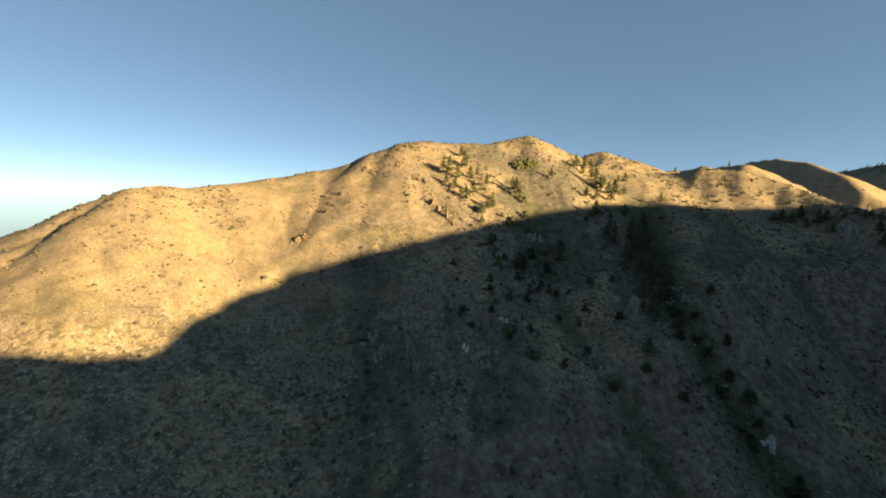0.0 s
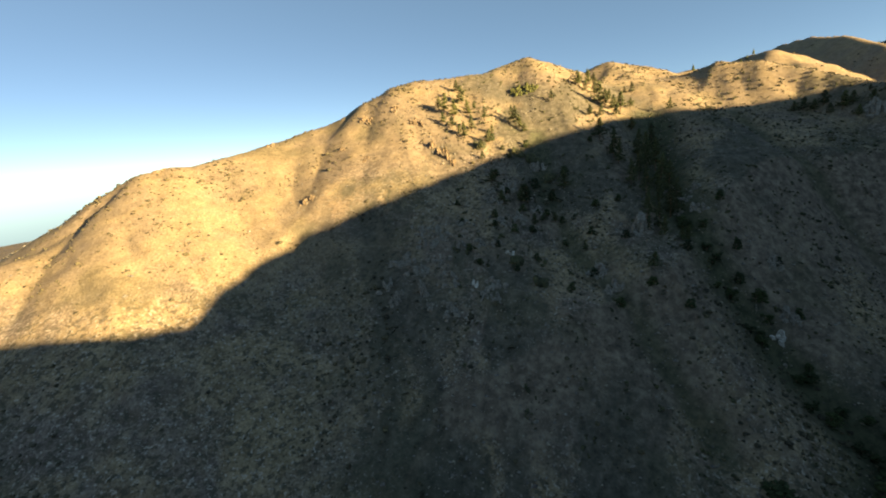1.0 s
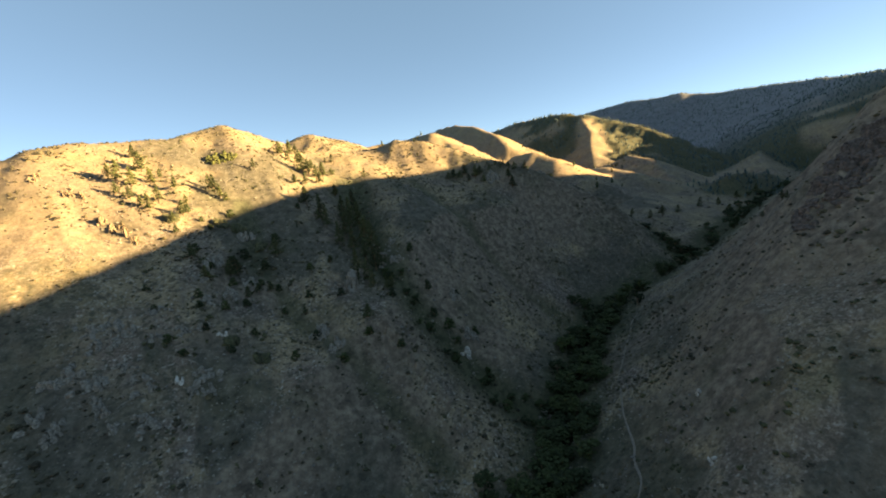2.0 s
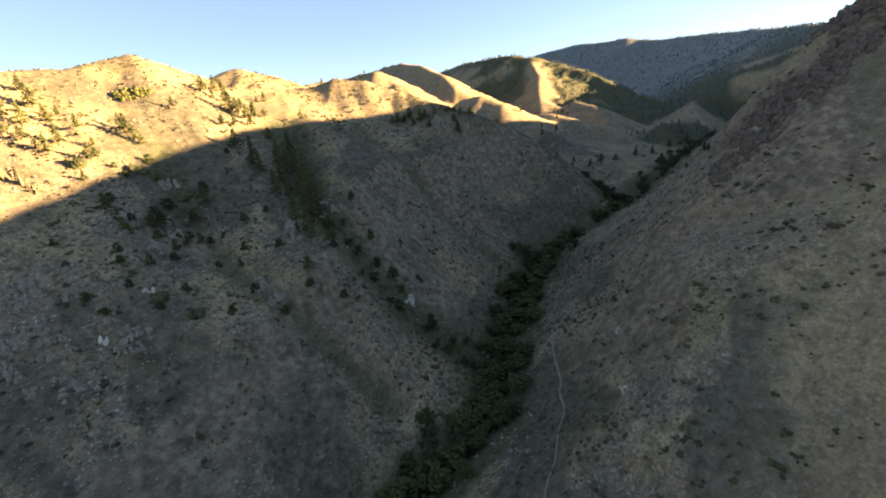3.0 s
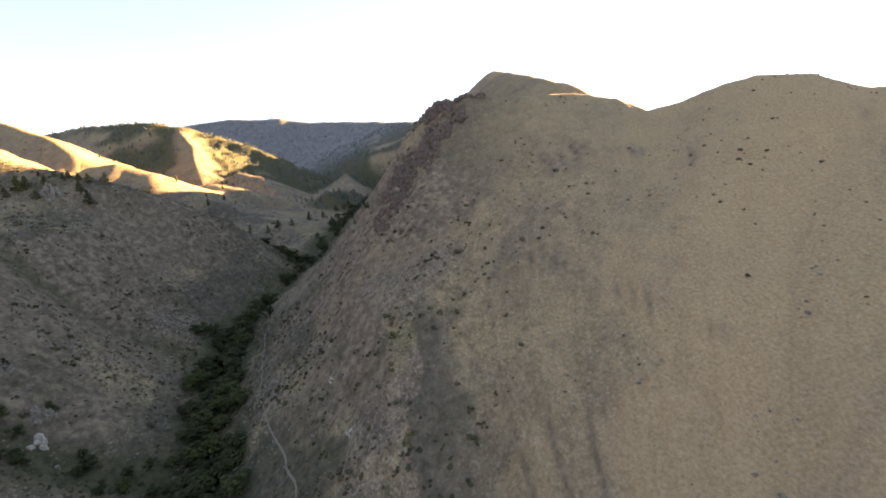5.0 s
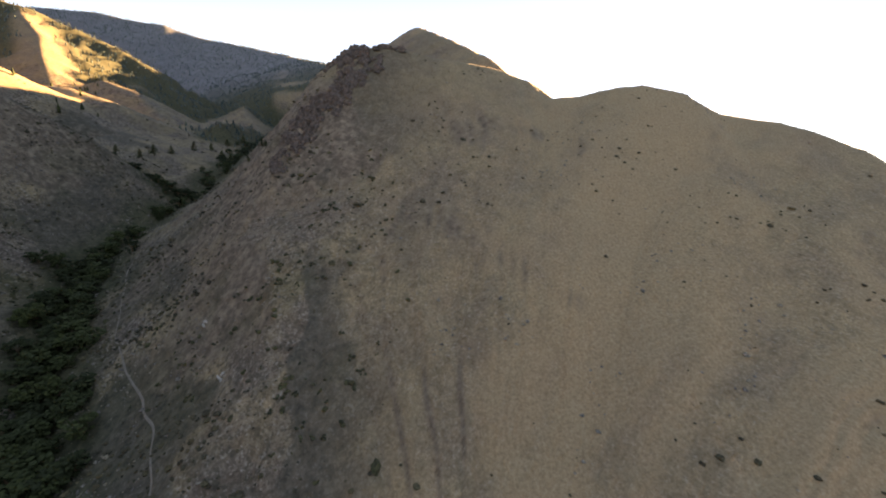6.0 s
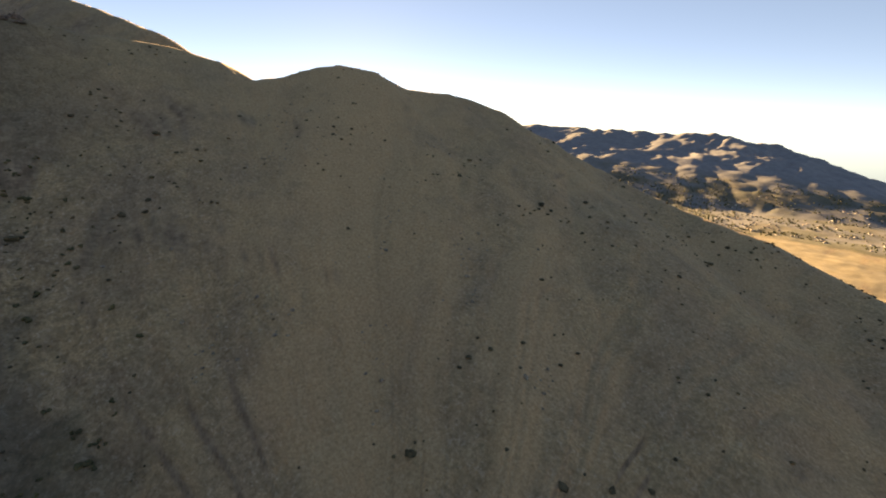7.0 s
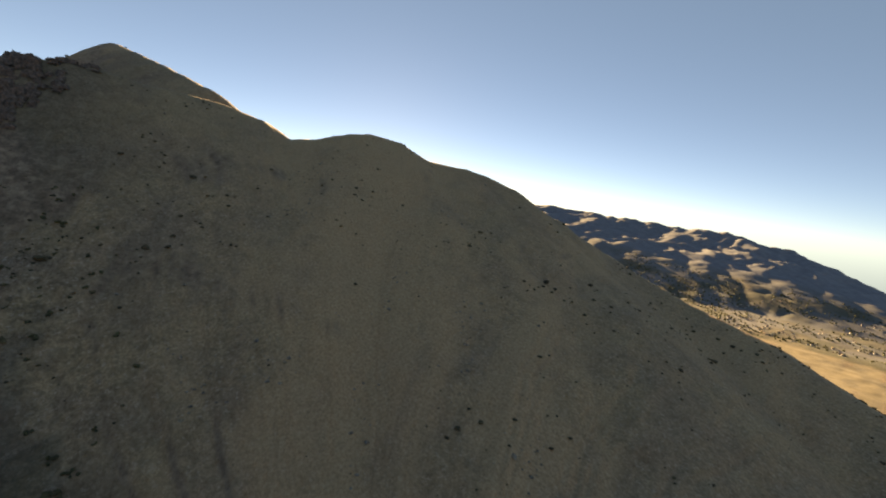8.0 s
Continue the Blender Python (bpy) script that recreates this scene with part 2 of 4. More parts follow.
# far forested range
ridge(line([(44, 3.2, 4200), (50, 4.6, 3900), (55, 5.5, 3700), (59.2, 6.0, 3500), (63.1, 5.9, 3400), (64.8, 6.0, 3360), (66.5, 5.5, 3300), (69, 5.3, 3220), (72.4, 5.2, 3000), (77, 4.9, 2600), (80, 4.6, 2250), (83, 4.4, 2000), (87, 4.4, 1850), (93, 4.2, 1720), (105, 3.0, 1700)], *LOOK_B), 0.5, 0.46, 50, 30)
# ridge on the sun's side: cliff, peak, gap, saddle and the long shoulder to the plain
ridge(np.append(line([(69, -13.0, 460), (73.5, -10.2, 430), (77.6, -6.4, 400), (80.4, -3.4, 380), (82.8, -0.2, 360), (84.6, 3.0, 345), (85.4, 6.2, 336), (87, 7.0, 335), (89, 7.5, 336), (91, 7.4, 338), (93, 7.2, 340), (94.5, 7.1, 342), (95.8, 7.0, 343), (97.5, 6.9, 344), (99, 6.7, 345), (101, 6.5, 345), (102.5, 6.3, 345), (104, 6.1, 345)], *LOOK_C), line([(107, 5.2, 340), (111, 3.2, 335), (114, 3.7, 330), (118.6, 5.1, 330), (121, 5.6, 330), (125, 5.2, 330), (129.6, 3.2, 335), (134.5, 2.7, 340), (141.5, 1.0, 340), (148, -2.1, 340), (155, -5.4, 335), (162.5, -8.4, 325), (168, -10.4, 315), (173.5, -11.9, 305), (178.7, -13.9, 300), (185, -15.8, 290), (198, -21, 290), (215, -24, 330)], *LOOK_C), axis=0), 0.42, None, 7, 1.2)
# high ground that runs back behind the cliff
# its unseen far part is added to cast the sunlit hill's shadow edge
ridge(np.array([(405, -85, 54), (430, -80, 60), (480, -66, 75), (540, -56, 89), (600, -47, 103), (650, -44, 112), (728, -48, 126), (850, -40, 131), (980, -30, 135), (1080, -20, 134), (1250, -30, 100), (1400, -50, 10)], float) + (0, 0, EYE_Z), 0.85, 0.75, 14, 3)
# mountains beyond the plain
ridge(line([(136, -1.0, 3700), (148, -0.4, 3900), (157.6, -0.8, 4000), (163.2, -0.9, 4000), (167.1, -0.7, 4050), (170.4, -1.3, 4050), (173.1, -1.6, 4050), (175.5, -2.8, 4050), (179.7, -4.2, 4100), (186, -5.0, 4200)], *LOOK_C), 0.25, 0.148, 30, 9)
ridge(line([(170, -7.3, 2700), (172.6, -6.3, 2600), (174.2, -6.2, 2560), (177, -7.8, 2500)], *LOOK_C), 0.3, 0.3, 12, 10)
ridge(line([(158, -6.2, 2700), (163, -5.4, 2900), (168, -5.3, 3000), (172, -5.8, 3000)], *LOOK_C), 0.2, 0.16, 15, 12)


# side gullies cut into the slopes: line in plan, depth, width
RAVINES = []
RAVINES.append((np.array([(172, 352, 0), (150, 292, 0), (136, 240, 0), (140, 204, 0), (152, 168, 0), (168, 136, 0)], float), 10.0, 32.0))
RAVINES.append((np.array([(70, 318, 0), (64, 262, 0), (72, 214, 0), (92, 168, 0), (104, 132, 0)], float), 5.5, 20.0))
RAVINES.append((np.array([(-60, 262, 0), (-38, 226, 0), (-40, 190, 0), (-14, 140, 0), (0, 80, 0)], float), 3.0, 26.0))
RAVINES.append((np.array([(235, 350, 0), (236, 290, 0), (246, 230, 0), (262, 190, 0)], float), 6.0, 20.0))
RAVINES.append((np.array([(520, 420, 0), (500, 386, 0), (473, 290, 0), (454, 226, 0), (440, 190, 0)], float), 14.0, 38.0))
RAVINES.append((np.array([(300, -60, 0), (240, -30, 0), (170, 10, 0), (120, 50, 0)], float), 4.0, 30.0))
RAVINES.append((np.array([(240, -190, 0), (180, -130, 0), (100, -70, 0), (40, -20, 0)], float), 5.0, 36.0))
RAVINES.append((np.array([(170, -290, 0), (110, -200, 0), (40, -120, 0), (-20, -50, 0)], float), 6.0, 34.0))


def hashed(ix, iy, seed):
    h = (ix * 374761393 + iy * 668265263 + seed * 974634777) & 0x7FFFFFFF
    h = ((h ^ (h >> 13)) * 1274126177) & 0x7FFFFFFF
    return ((h ^ (h >> 16)) & 0xFFFF) / 32767.5 - 1.0


def wave(x, y, seed=0):
    """Smooth value noise, -1 to 1."""
    fx, fy = np.floor(x), np.floor(y)
    ix, iy = fx.astype(np.int64), fy.astype(np.int64)
    u, v = x - fx, y - fy
    u, v = u * u * (3 - 2 * u), v * v * (3 - 2 * v)
    a, b = hashed(ix, iy, seed), hashed(ix + 1, iy, seed)
    c, d = hashed(ix, iy + 1, seed), hashed(ix + 1, iy + 1, seed)
    return (a * (1 - u) + b * u) * (1 - v) + (c * (1 - u) + d * u) * v


def cloudy(x, y, seed=0, octaves=4):
    total, amp = 0.0, 0.5
    for n in range(octaves):
        total = total + amp * wave(x * 2.0**n + 17.3 * n, y * 2.0**n - 9.1 * n, seed + n)
        amp *= 0.5
    return total


def nearest_on(pts, x, y):
    """Distance to a crest line in plan, the height there, the way along it and the side (+1: left)."""
    best = np.full(x.shape, 1e18)
    z, s, side = np.zeros(x.shape), np.zeros(x.shape), np.ones(x.shape)
    run = 0.0
    for a, b in zip(pts[:-1], pts[1:]):
        dx, dy = b[0] - a[0], b[1] - a[1]
        length = math.hypot(dx, dy)
        t = np.clip(((x - a[0]) * dx + (y - a[1]) * dy) / length**2, 0, 1)
        ox, oy = x - a[0] - t * dx, y - a[1] - t * dy
        d2 = ox * ox + oy * oy
        m = d2 < best
        best = np.where(m, d2, best)
        z = np.where(m, a[2] + t * (b[2] - a[2]), z)
        s = np.where(m, run + t * length, s)
        side = np.where(m, np.sign(dx * oy - dy * ox + 1e-9), side)
        run += length
    return np.sqrt(best), z, s, side


def tent(pts, left, right, w, x, y):
    """A ridge: the highest of the slopes that fall away from each stretch of its crest."""
    if right is None:
        d, z, _, _ = nearest_on(CREEK, pts[:, 0], pts[:, 1])
        falls = np.clip((pts[:, 2] - z) / np.maximum(d, 1), 0.2, 1.05)
    else:
        falls = np.full(len(pts), right)
    top, near = np.full(x.shape, -1e9), np.full(x.shape, 1e9)
    for a, b, fa, fb in zip(pts[:-1], pts[1:], falls[:-1], falls[1:]):
        dx, dy = b[0] - a[0], b[1] - a[1]
        length = math.hypot(dx, dy)
        raw = ((x - a[0]) * dx + (y - a[1]) * dy) / length**2
        t = np.clip(raw, 0, 1)
        d = np.hypot(x - a[0] - t * dx, y - a[1] - t * dy)
        across = (dx * (y - a[1]) - dy * (x - a[0])) / length
        lean = np.clip(across / np.maximum(d, 1e-3), -1, 1)
        slope = np.where(across > 0, left, fa + t * (fb - fa))
        slope = slope + (1 - np.abs(lean)) * 0.4
        top = np.maximum(top, a[2] + t * (b[2] - a[2]) - slope * (np.sqrt(d * d + w * w) - w))
        near = np.minimum(near, d)
    return top, near


def gullies(n, pts, w, x, y):
    """Furrows that run down the slopes, 0 in the hollows and about 1 on the ribs between."""
    size = max(w, 8.0) * 4.5
    if np.hypot(pts[:, 0], pts[:, 1]).mean() < 520:
        cx, cy = x - 40, y + 30
        s, d = np.arctan2(cx, cy) * 340, np.hypot(cx, cy)
    else:
        ux, uy = pts[-1, 0] - pts[0, 0], pts[-1, 1] - pts[0, 1]
        u = math.hypot(ux, uy)
        s, d = (x * ux + y * uy) / u, (x * uy - y * ux) / u
    bend = 2.2 * cloudy(x / (size * 4), y / (size * 4), 40 + n, 4)
    g = 1 - 2 * np.abs(wave(s / size + bend, d / (size * 6) + bend, 5 + n))
    return g + 0.5 * (1 - 2 * np.abs(wave(s / size * 2.7 + 2 * bend, d / (size * 3), 90 + n)))


def heights(x, y, fine=True):
    x, y = np.asarray(x, float), np.asarray(y, float)
    r = np.hypot(x, y)
    az = np.degrees(np.arctan2(x, y))
    plain = EYE_Z - 240 - 0.047 * np.minimum(r, 5000) + 5 * cloudy(x / 260, y / 260, 71)
    up = np.clip((az - 8) / 25, 0, 1) * np.clip((112 - az) / 14, 0, 1) * np.clip((r - 250) / 350, 0, 1)
    low = plain * (1 - up) + (EYE_Z - 102 + 0.004 * r) * up
    tops = [low]
    for n, (pts, left, right, w, gully) in enumerate(RIDGES):
        top, d = tent(pts, left, right, w, x, y)
        fade = np.clip(d / (max(w, 8.0) * 8), 0, 1)
        tops.append(top - gully * 0.6 * gullies(n, pts, w, x, y) * fade)
    k = 5.0
    top = np.max(tops, axis=0)
    h = top + k * np.log(sum(np.exp((t - top) / k) for t in tops))
    dc, zc, sc, _ = nearest_on(CREEK, x, y)
    wall = np.clip(0.42 + 0.0042 * dc, 0.42, 1.7)
    h = np.where(dc < 330, np.minimum(h, zc + 0.5 + wall * dc), h)
    h = np.where(dc < 130, np.maximum(h, zc + 0.22 * np.maximum(dc - 3, 0)), h)
    for pts, depth, wide in RAVINES:
        dr, _, sr, _ = nearest_on(pts, x + 5 * cloudy(x / 40, y / 40, 45, 2), y + 5 * cloudy(x / 40, y / 40, 46, 2))
        fade = np.clip(sr / 40, 0, 1)
        h = h - depth * fade * np.clip(1 - dr / wide, 0, 1) ** 1.3
    range_part = np.clip((r - 2700) / 500, 0, 1) * np.where((az > 120) | (az < -120), 1, 0)
    bend = 1.4 * cloudy(x / 700, y / 700, 62, 3)
    spur = 13 * (1 - 2 * np.abs(wave(x / 240 + bend, y / 1000 + bend, 63)))
    spur = spur + 9 * (1 - 2 * np.abs(wave(x / 105 + 4 - bend, y / 420 + bend, 64))) + 5 * (1 - 2 * np.abs(wave(x / 60 + 2 * bend, y / 190 - bend, 65)))
    h = h + range_part * (spur - 11)
    if fine:
        h = h + np.clip(r / 150, 0, 1) * np.clip(dc / 80, 0, 1) * 3.5 * cloudy(x / 130, y / 130, 55, 2)
        rough = np.clip(r / 60, 0.3, 1.6) * (1 - 0.6 * range_part)
        h = h + rough * (0.9 * cloudy(x / 22, y / 22, 11, 4) + 1.7 * cloudy(x / 85, y / 85, 21, 3))
    return h


# ---------------------------------------------------------------- ground: one sheet to the horizon
def step(a, b, v):
    t = np.clip((v - a) / (b - a), 0, 1)
    return t * t * (3 - 2 * t)


def forest_share(x, y):
    """Where woods grow: the upstream range, the dark hill and the ridge across the upper creek."""
    az, r = np.degrees(np.arctan2(x - 25, y + 12)), np.hypot(x - 25, y + 12)
    patch = cloudy(x / 180, y / 180, 61, 4)
    far = np.maximum(step(1950, 2350, r), step(1280, 1420, r) * step(67, 69, az) * step(-0.4, -0.1, patch)) * step(30, 42, az) * step(112, 100, az) * step(-0.75, -0.5, patch)
    hill = step(1330, 1450, r) * step(2300, 2000, r) * step(36, 40, az) * (step(53.6, 52.4, az) * step(-0.3, -0.05, patch) + step(52.4, 53.6, az) * step(70, 64, az) * step(1500, 1620, r) * step(-0.14, 0.06, patch))
    slope = step(1150, 1250, r) * step(1650, 1550, r) * step(56, 57, az) * step(70, 67, az) * step(-0.3, -0.05, patch)
    band = step(760, 800, r) * step(1080, 980, r) * step(65, 68, az) * step(81, 79, az) * step(-0.45, -0.25, patch)
    return np.clip(far + hill + slope + band, 0, 1)


def covers(x, y, z):
    r, az = np.hypot(x, y), np.degrees(np.arctan2(x, y))
    az = np.where(az < -100, az + 360, az)
    gy, gx = np.gradient(z)
    run_y, run_x = np.hypot(*(np.gradient(q)[0] for q in (x, y))), np.hypot(*(np.gradient(q)[1] for q in (x, y)))
    steep = np.hypot(gy / np.maximum(run_y, 1e-3), gx / np.maximum(run_x, 1e-3))
    spots = cloudy(x / 30, y / 30, 33, 4)
    dc = nearest_on(CREEK, x, y)[0]
    rock = np.clip(step(0.72, 1.05, steep + 0.55 * spots) * step(1500, 900, r), 0, 1) * 0.9
    nose = np.exp(-(((x + 22) / 42) ** 2 + ((y - 322) / 40) ** 2) * 1.2) + 0.7 * np.exp(-(((x + 2) / 16) ** 2 + ((y - 292) / 20) ** 2))
    rock = np.maximum(rock, 0.5 * step(0.25, 0.75, nose + 0.7 * spots))
    bluff = np.exp(-(((x - 298 - 0.5 * (y - 34)) / 30) ** 2 + ((y - 34) / 30) ** 2))
    rock = np.maximum(rock, 0.95 * step(0.2, 0.55, bluff + 0.5 * spots))
    brush = np.clip(step(26, 8, dc + 14 * spots) * step(1200, 900, r) + 0.4 * step(0.12, 0.34, cloudy(x / 30, y / 30, 35, 4)) * step(700, 400, r) * step(100, 84, az), 0, 1) * 0.85
    for k, (pts, _, wide) in enumerate(RAVINES[:5]):
        off = nearest_on(pts, x, y)[0] + 9 * spots
        brush = np.maximum(brush, (0.95, 0.7, 0.2, 0.7, 0.95)[k] * step((0.75, 0.5, 0.45, 0.5, 0.6)[k] * wide, 0.1 * wide, off))
    brush = np.maximum(brush, forest_share(x, y) * (0.9 - 0.3 * step(1900, 2400, r)))
    plain = step(500, 800, r) * np.where((az > 130) | (az < -130), 1, 0)
    brush = np.maximum(brush, plain * step(1500, 1570, r) * (0.62 + 0.3 * step(3200, 2900, r) * step(-0.1, 0.15, cloudy(x / 90, y / 90, 37, 4))))
    field = plain * step(1570, 1520, r + 40 * spots) * (1 - 0.8 * step(0.15, 0.3, cloudy(x / 25, y / 220, 39, 2)))
    # far plain, mountains and upstream range greyed in place of air haze
    hazed = plain * step(1540, 1680, r + 60 * spots) * (0.2 + 0.5 * step(-0.2, 0.2, cloudy(x / 150, y / 150, 47, 4)))
    hazed = np.maximum(hazed, plain * step(2500, 2900, r))
    hazed = np.maximum(hazed, 0.75 * step(1700, 2300, r) * step(20, 40, az) * step(125, 110, az))
    scrub = np.clip(np.maximum(step(178, 118, z) * step(-26, -6, az), step(104, 82, z)), 0.12, 1) * (1 - 0.35 * step(56, 76, az + 14 * spots))
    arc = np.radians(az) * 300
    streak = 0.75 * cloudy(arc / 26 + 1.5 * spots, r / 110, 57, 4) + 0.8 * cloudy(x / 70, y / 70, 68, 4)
    # brush streaks, thickened low down to deepen the slope's shade by colour
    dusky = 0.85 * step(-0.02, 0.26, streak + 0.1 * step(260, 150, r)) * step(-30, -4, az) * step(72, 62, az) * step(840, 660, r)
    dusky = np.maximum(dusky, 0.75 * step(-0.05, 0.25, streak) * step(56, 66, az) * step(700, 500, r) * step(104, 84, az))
    meadow = np.exp(-(((x - 620) / 85) ** 2 + ((y - 425) / 36) ** 2))
    # sun-side slope: pale grass whose colour also carries the glare over it
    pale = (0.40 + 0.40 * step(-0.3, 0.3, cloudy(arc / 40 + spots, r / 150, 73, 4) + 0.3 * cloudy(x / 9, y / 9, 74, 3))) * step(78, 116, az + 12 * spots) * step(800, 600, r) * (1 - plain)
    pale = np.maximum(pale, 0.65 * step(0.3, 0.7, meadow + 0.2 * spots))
    # far range paled in colour to imitate haze
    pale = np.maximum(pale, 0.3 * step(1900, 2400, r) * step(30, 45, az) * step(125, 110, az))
    return {"brush_shade_cover": dusky, "pale_lift_cover": pale, "scrub_cover": scrub, "haze_cover": hazed, "rock_cover": rock, "brush_cover": brush, "field_cover": field}


def ground_sheet():
    dense = np.arange(-62, 202, 0.28)
    rest = np.arange(202, 298, 1.5)
    az = np.radians(np.r_[dense, rest])
    r = np.r_[np.geomspace(6, 2300, 440), np.linspace(2322, 4950, 120)]
    A, R = np.meshgrid(az, r)
    X, Y = R * np.sin(A), R * np.cos(A)
    Z = heights(X, Y)
    rows, cols = X.shape
    verts = np.vstack([np.stack([X.ravel(), Y.ravel(), Z.ravel()], 1), [[0, 0, float(heights(np.array([0.0]), np.array([0.0]))[0])]]])
    i = np.arange((rows - 1) * cols).reshape(rows - 1, cols)
    j = np.roll(i, -1, axis=1)
    quads = np.stack([i, i + cols, j + cols, j], -1).reshape(-1, 4)
    c = np.arange(cols)
    fan = np.stack([np.full(cols, rows * cols), c, np.roll(c, -1)], 1)
    me = bpy.data.meshes.new("ground")
    me.vertices.add(len(verts))
    me.vertices.foreach_set("co", verts.ravel())
    loops = np.r_[quads.ravel(), fan.ravel()]
    me.loops.add(len(loops))
    me.loops.foreach_set("vertex_index", loops)
    starts = np.r_[np.arange(len(quads)) * 4, len(quads) * 4 + np.arange(cols) * 3]
    me.polygons.add(len(starts))
    me.polygons.foreach_set("loop_start", starts)
    me.polygons.foreach_set("use_smooth", np.ones(len(starts), bool))
    me.update(calc_edges=True)
    me.validate()
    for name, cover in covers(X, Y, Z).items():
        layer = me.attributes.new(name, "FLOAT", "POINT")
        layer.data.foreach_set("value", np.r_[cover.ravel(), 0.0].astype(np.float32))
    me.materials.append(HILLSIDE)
    return tagged(new("ground", me), "dry tan grass canyon hillsides with sagebrush and stony soil", "ground", kind="structure")


ground = ground_sheet()


# ---------------------------------------------------------------- helpers for things
def part(name, bm, mat, parent=None, label=""):
    """One mesh object from a bmesh, under a thing or a part."""
    me = bpy.data.meshes.new(name)
    bm.to_mesh(me)
    bm.free()
    me.materials.append(mat)
    ob = new(name, me)
    if parent is not None:
        ob.parent = parent
    return tagged(ob, label)


def ground_z(x, y):
    return heights(np.atleast_1d(np.asarray(x, float)), np.atleast_1d(np.asarray(y, float)))


def limb(bm, a, b, ra, rb, sides=6):
    """A tapered stick from a to b."""
    a, b = Vector(a), Vector(b)
    turn = (b - a).to_track_quat("Z", "Y").to_matrix()
    rings = []
    for c, r in ((a, ra), (b, rb)):
        rings.append([bm.verts.new(c + turn @ Vector((r * math.cos(k * math.tau / sides), r * math.sin(k * math.tau / sides), 0))) for k in range(sides)])
    for k in range(sides):
        j = (k + 1) % sides
        bm.faces.new((rings[0][k], rings[0][j], rings[1][j], rings[1][k]))
    bm.faces.new(rings[1])


ICO_V = np.array([(0, 0, -1), (0.72, -0.53, -0.45), (-0.28, -0.85, -0.45), (-0.89, 0, -0.45), (-0.28, 0.85, -0.45), (0.72, 0.53, -0.45), (0.28, -0.85, 0.45), (-0.72, -0.53, 0.45), (-0.72, 0.53, 0.45), (0.28, 0.85, 0.45), (0.89, 0, 0.45), (0, 0, 1)])
ICO_F = np.array([(0, 1, 2), (1, 0, 5), (0, 2, 3), (0, 3, 4), (0, 4, 5), (1, 5, 10), (2, 1, 6), (3, 2, 7), (4, 3, 8), (5, 4, 9), (1, 10, 6), (2, 6, 7), (3, 7, 8), (4, 8, 9), (5, 9, 10), (6, 10, 11), (7, 6, 11), (8, 7, 11), (9, 8, 11), (10, 9, 11)])
OCT_V = np.array([(1, 0, 0), (-1, 0, 0), (0, 1, 0), (0, -1, 0), (0, 0, 1), (0, 0, -1)], float)
OCT_F = np.array([(0, 2, 4), (2, 1, 4), (1, 3, 4), (3, 0, 4), (2, 0, 5), (1, 2, 5), (3, 1, 5), (0, 3, 5)])


def clumps(rng, centres, sizes, flat=0.6, ragged=0.35, base=(ICO_V, ICO_F)):
    """Many small ragged lumps in one list of points and faces."""
    bv, bf = base
    n, k = len(centres), len(bv)
    jit = 1 + ragged * rng.uniform(-1, 1, (n, k, 1))
    turn = rng.uniform(0, math.tau, n)
    c, s = np.cos(turn)[:, None], np.sin(turn)[:, None]
    x = c * bv[None, :, 0] - s * bv[None, :, 1]
    y = s * bv[None, :, 0] + c * bv[None, :, 1]
    z = np.broadcast_to(bv[None, :, 2], x.shape) * (flat if np.ndim(flat) == 0 else np.asarray(flat)[:, None])
    v = np.stack([x, y, z], -1) * jit * np.asarray(sizes)[:, None, None] + np.asarray(centres)[:, None, :]
    f = bf[None] + (np.arange(n) * k)[:, None, None]
    return v.reshape(-1, 3), f.reshape(-1, 3)


def bulk(name, verts, faces, mat, smooth=False):
    """A large mesh from arrays of points and triangles."""
    me = bpy.data.meshes.new(name)
    me.vertices.add(len(verts))
    me.vertices.foreach_set("co", np.asarray(verts, np.float32).ravel())
    me.loops.add(faces.size)
    me.loops.foreach_set("vertex_index", faces.astype(np.int32).ravel())
    me.polygons.add(len(faces))
    me.polygons.foreach_set("loop_start", np.arange(len(faces)) * 3)
    me.polygons.foreach_set("use_smooth", np.full(len(faces), smooth))
    me.update(calc_edges=True)
    me.materials.append(mat)
    return me


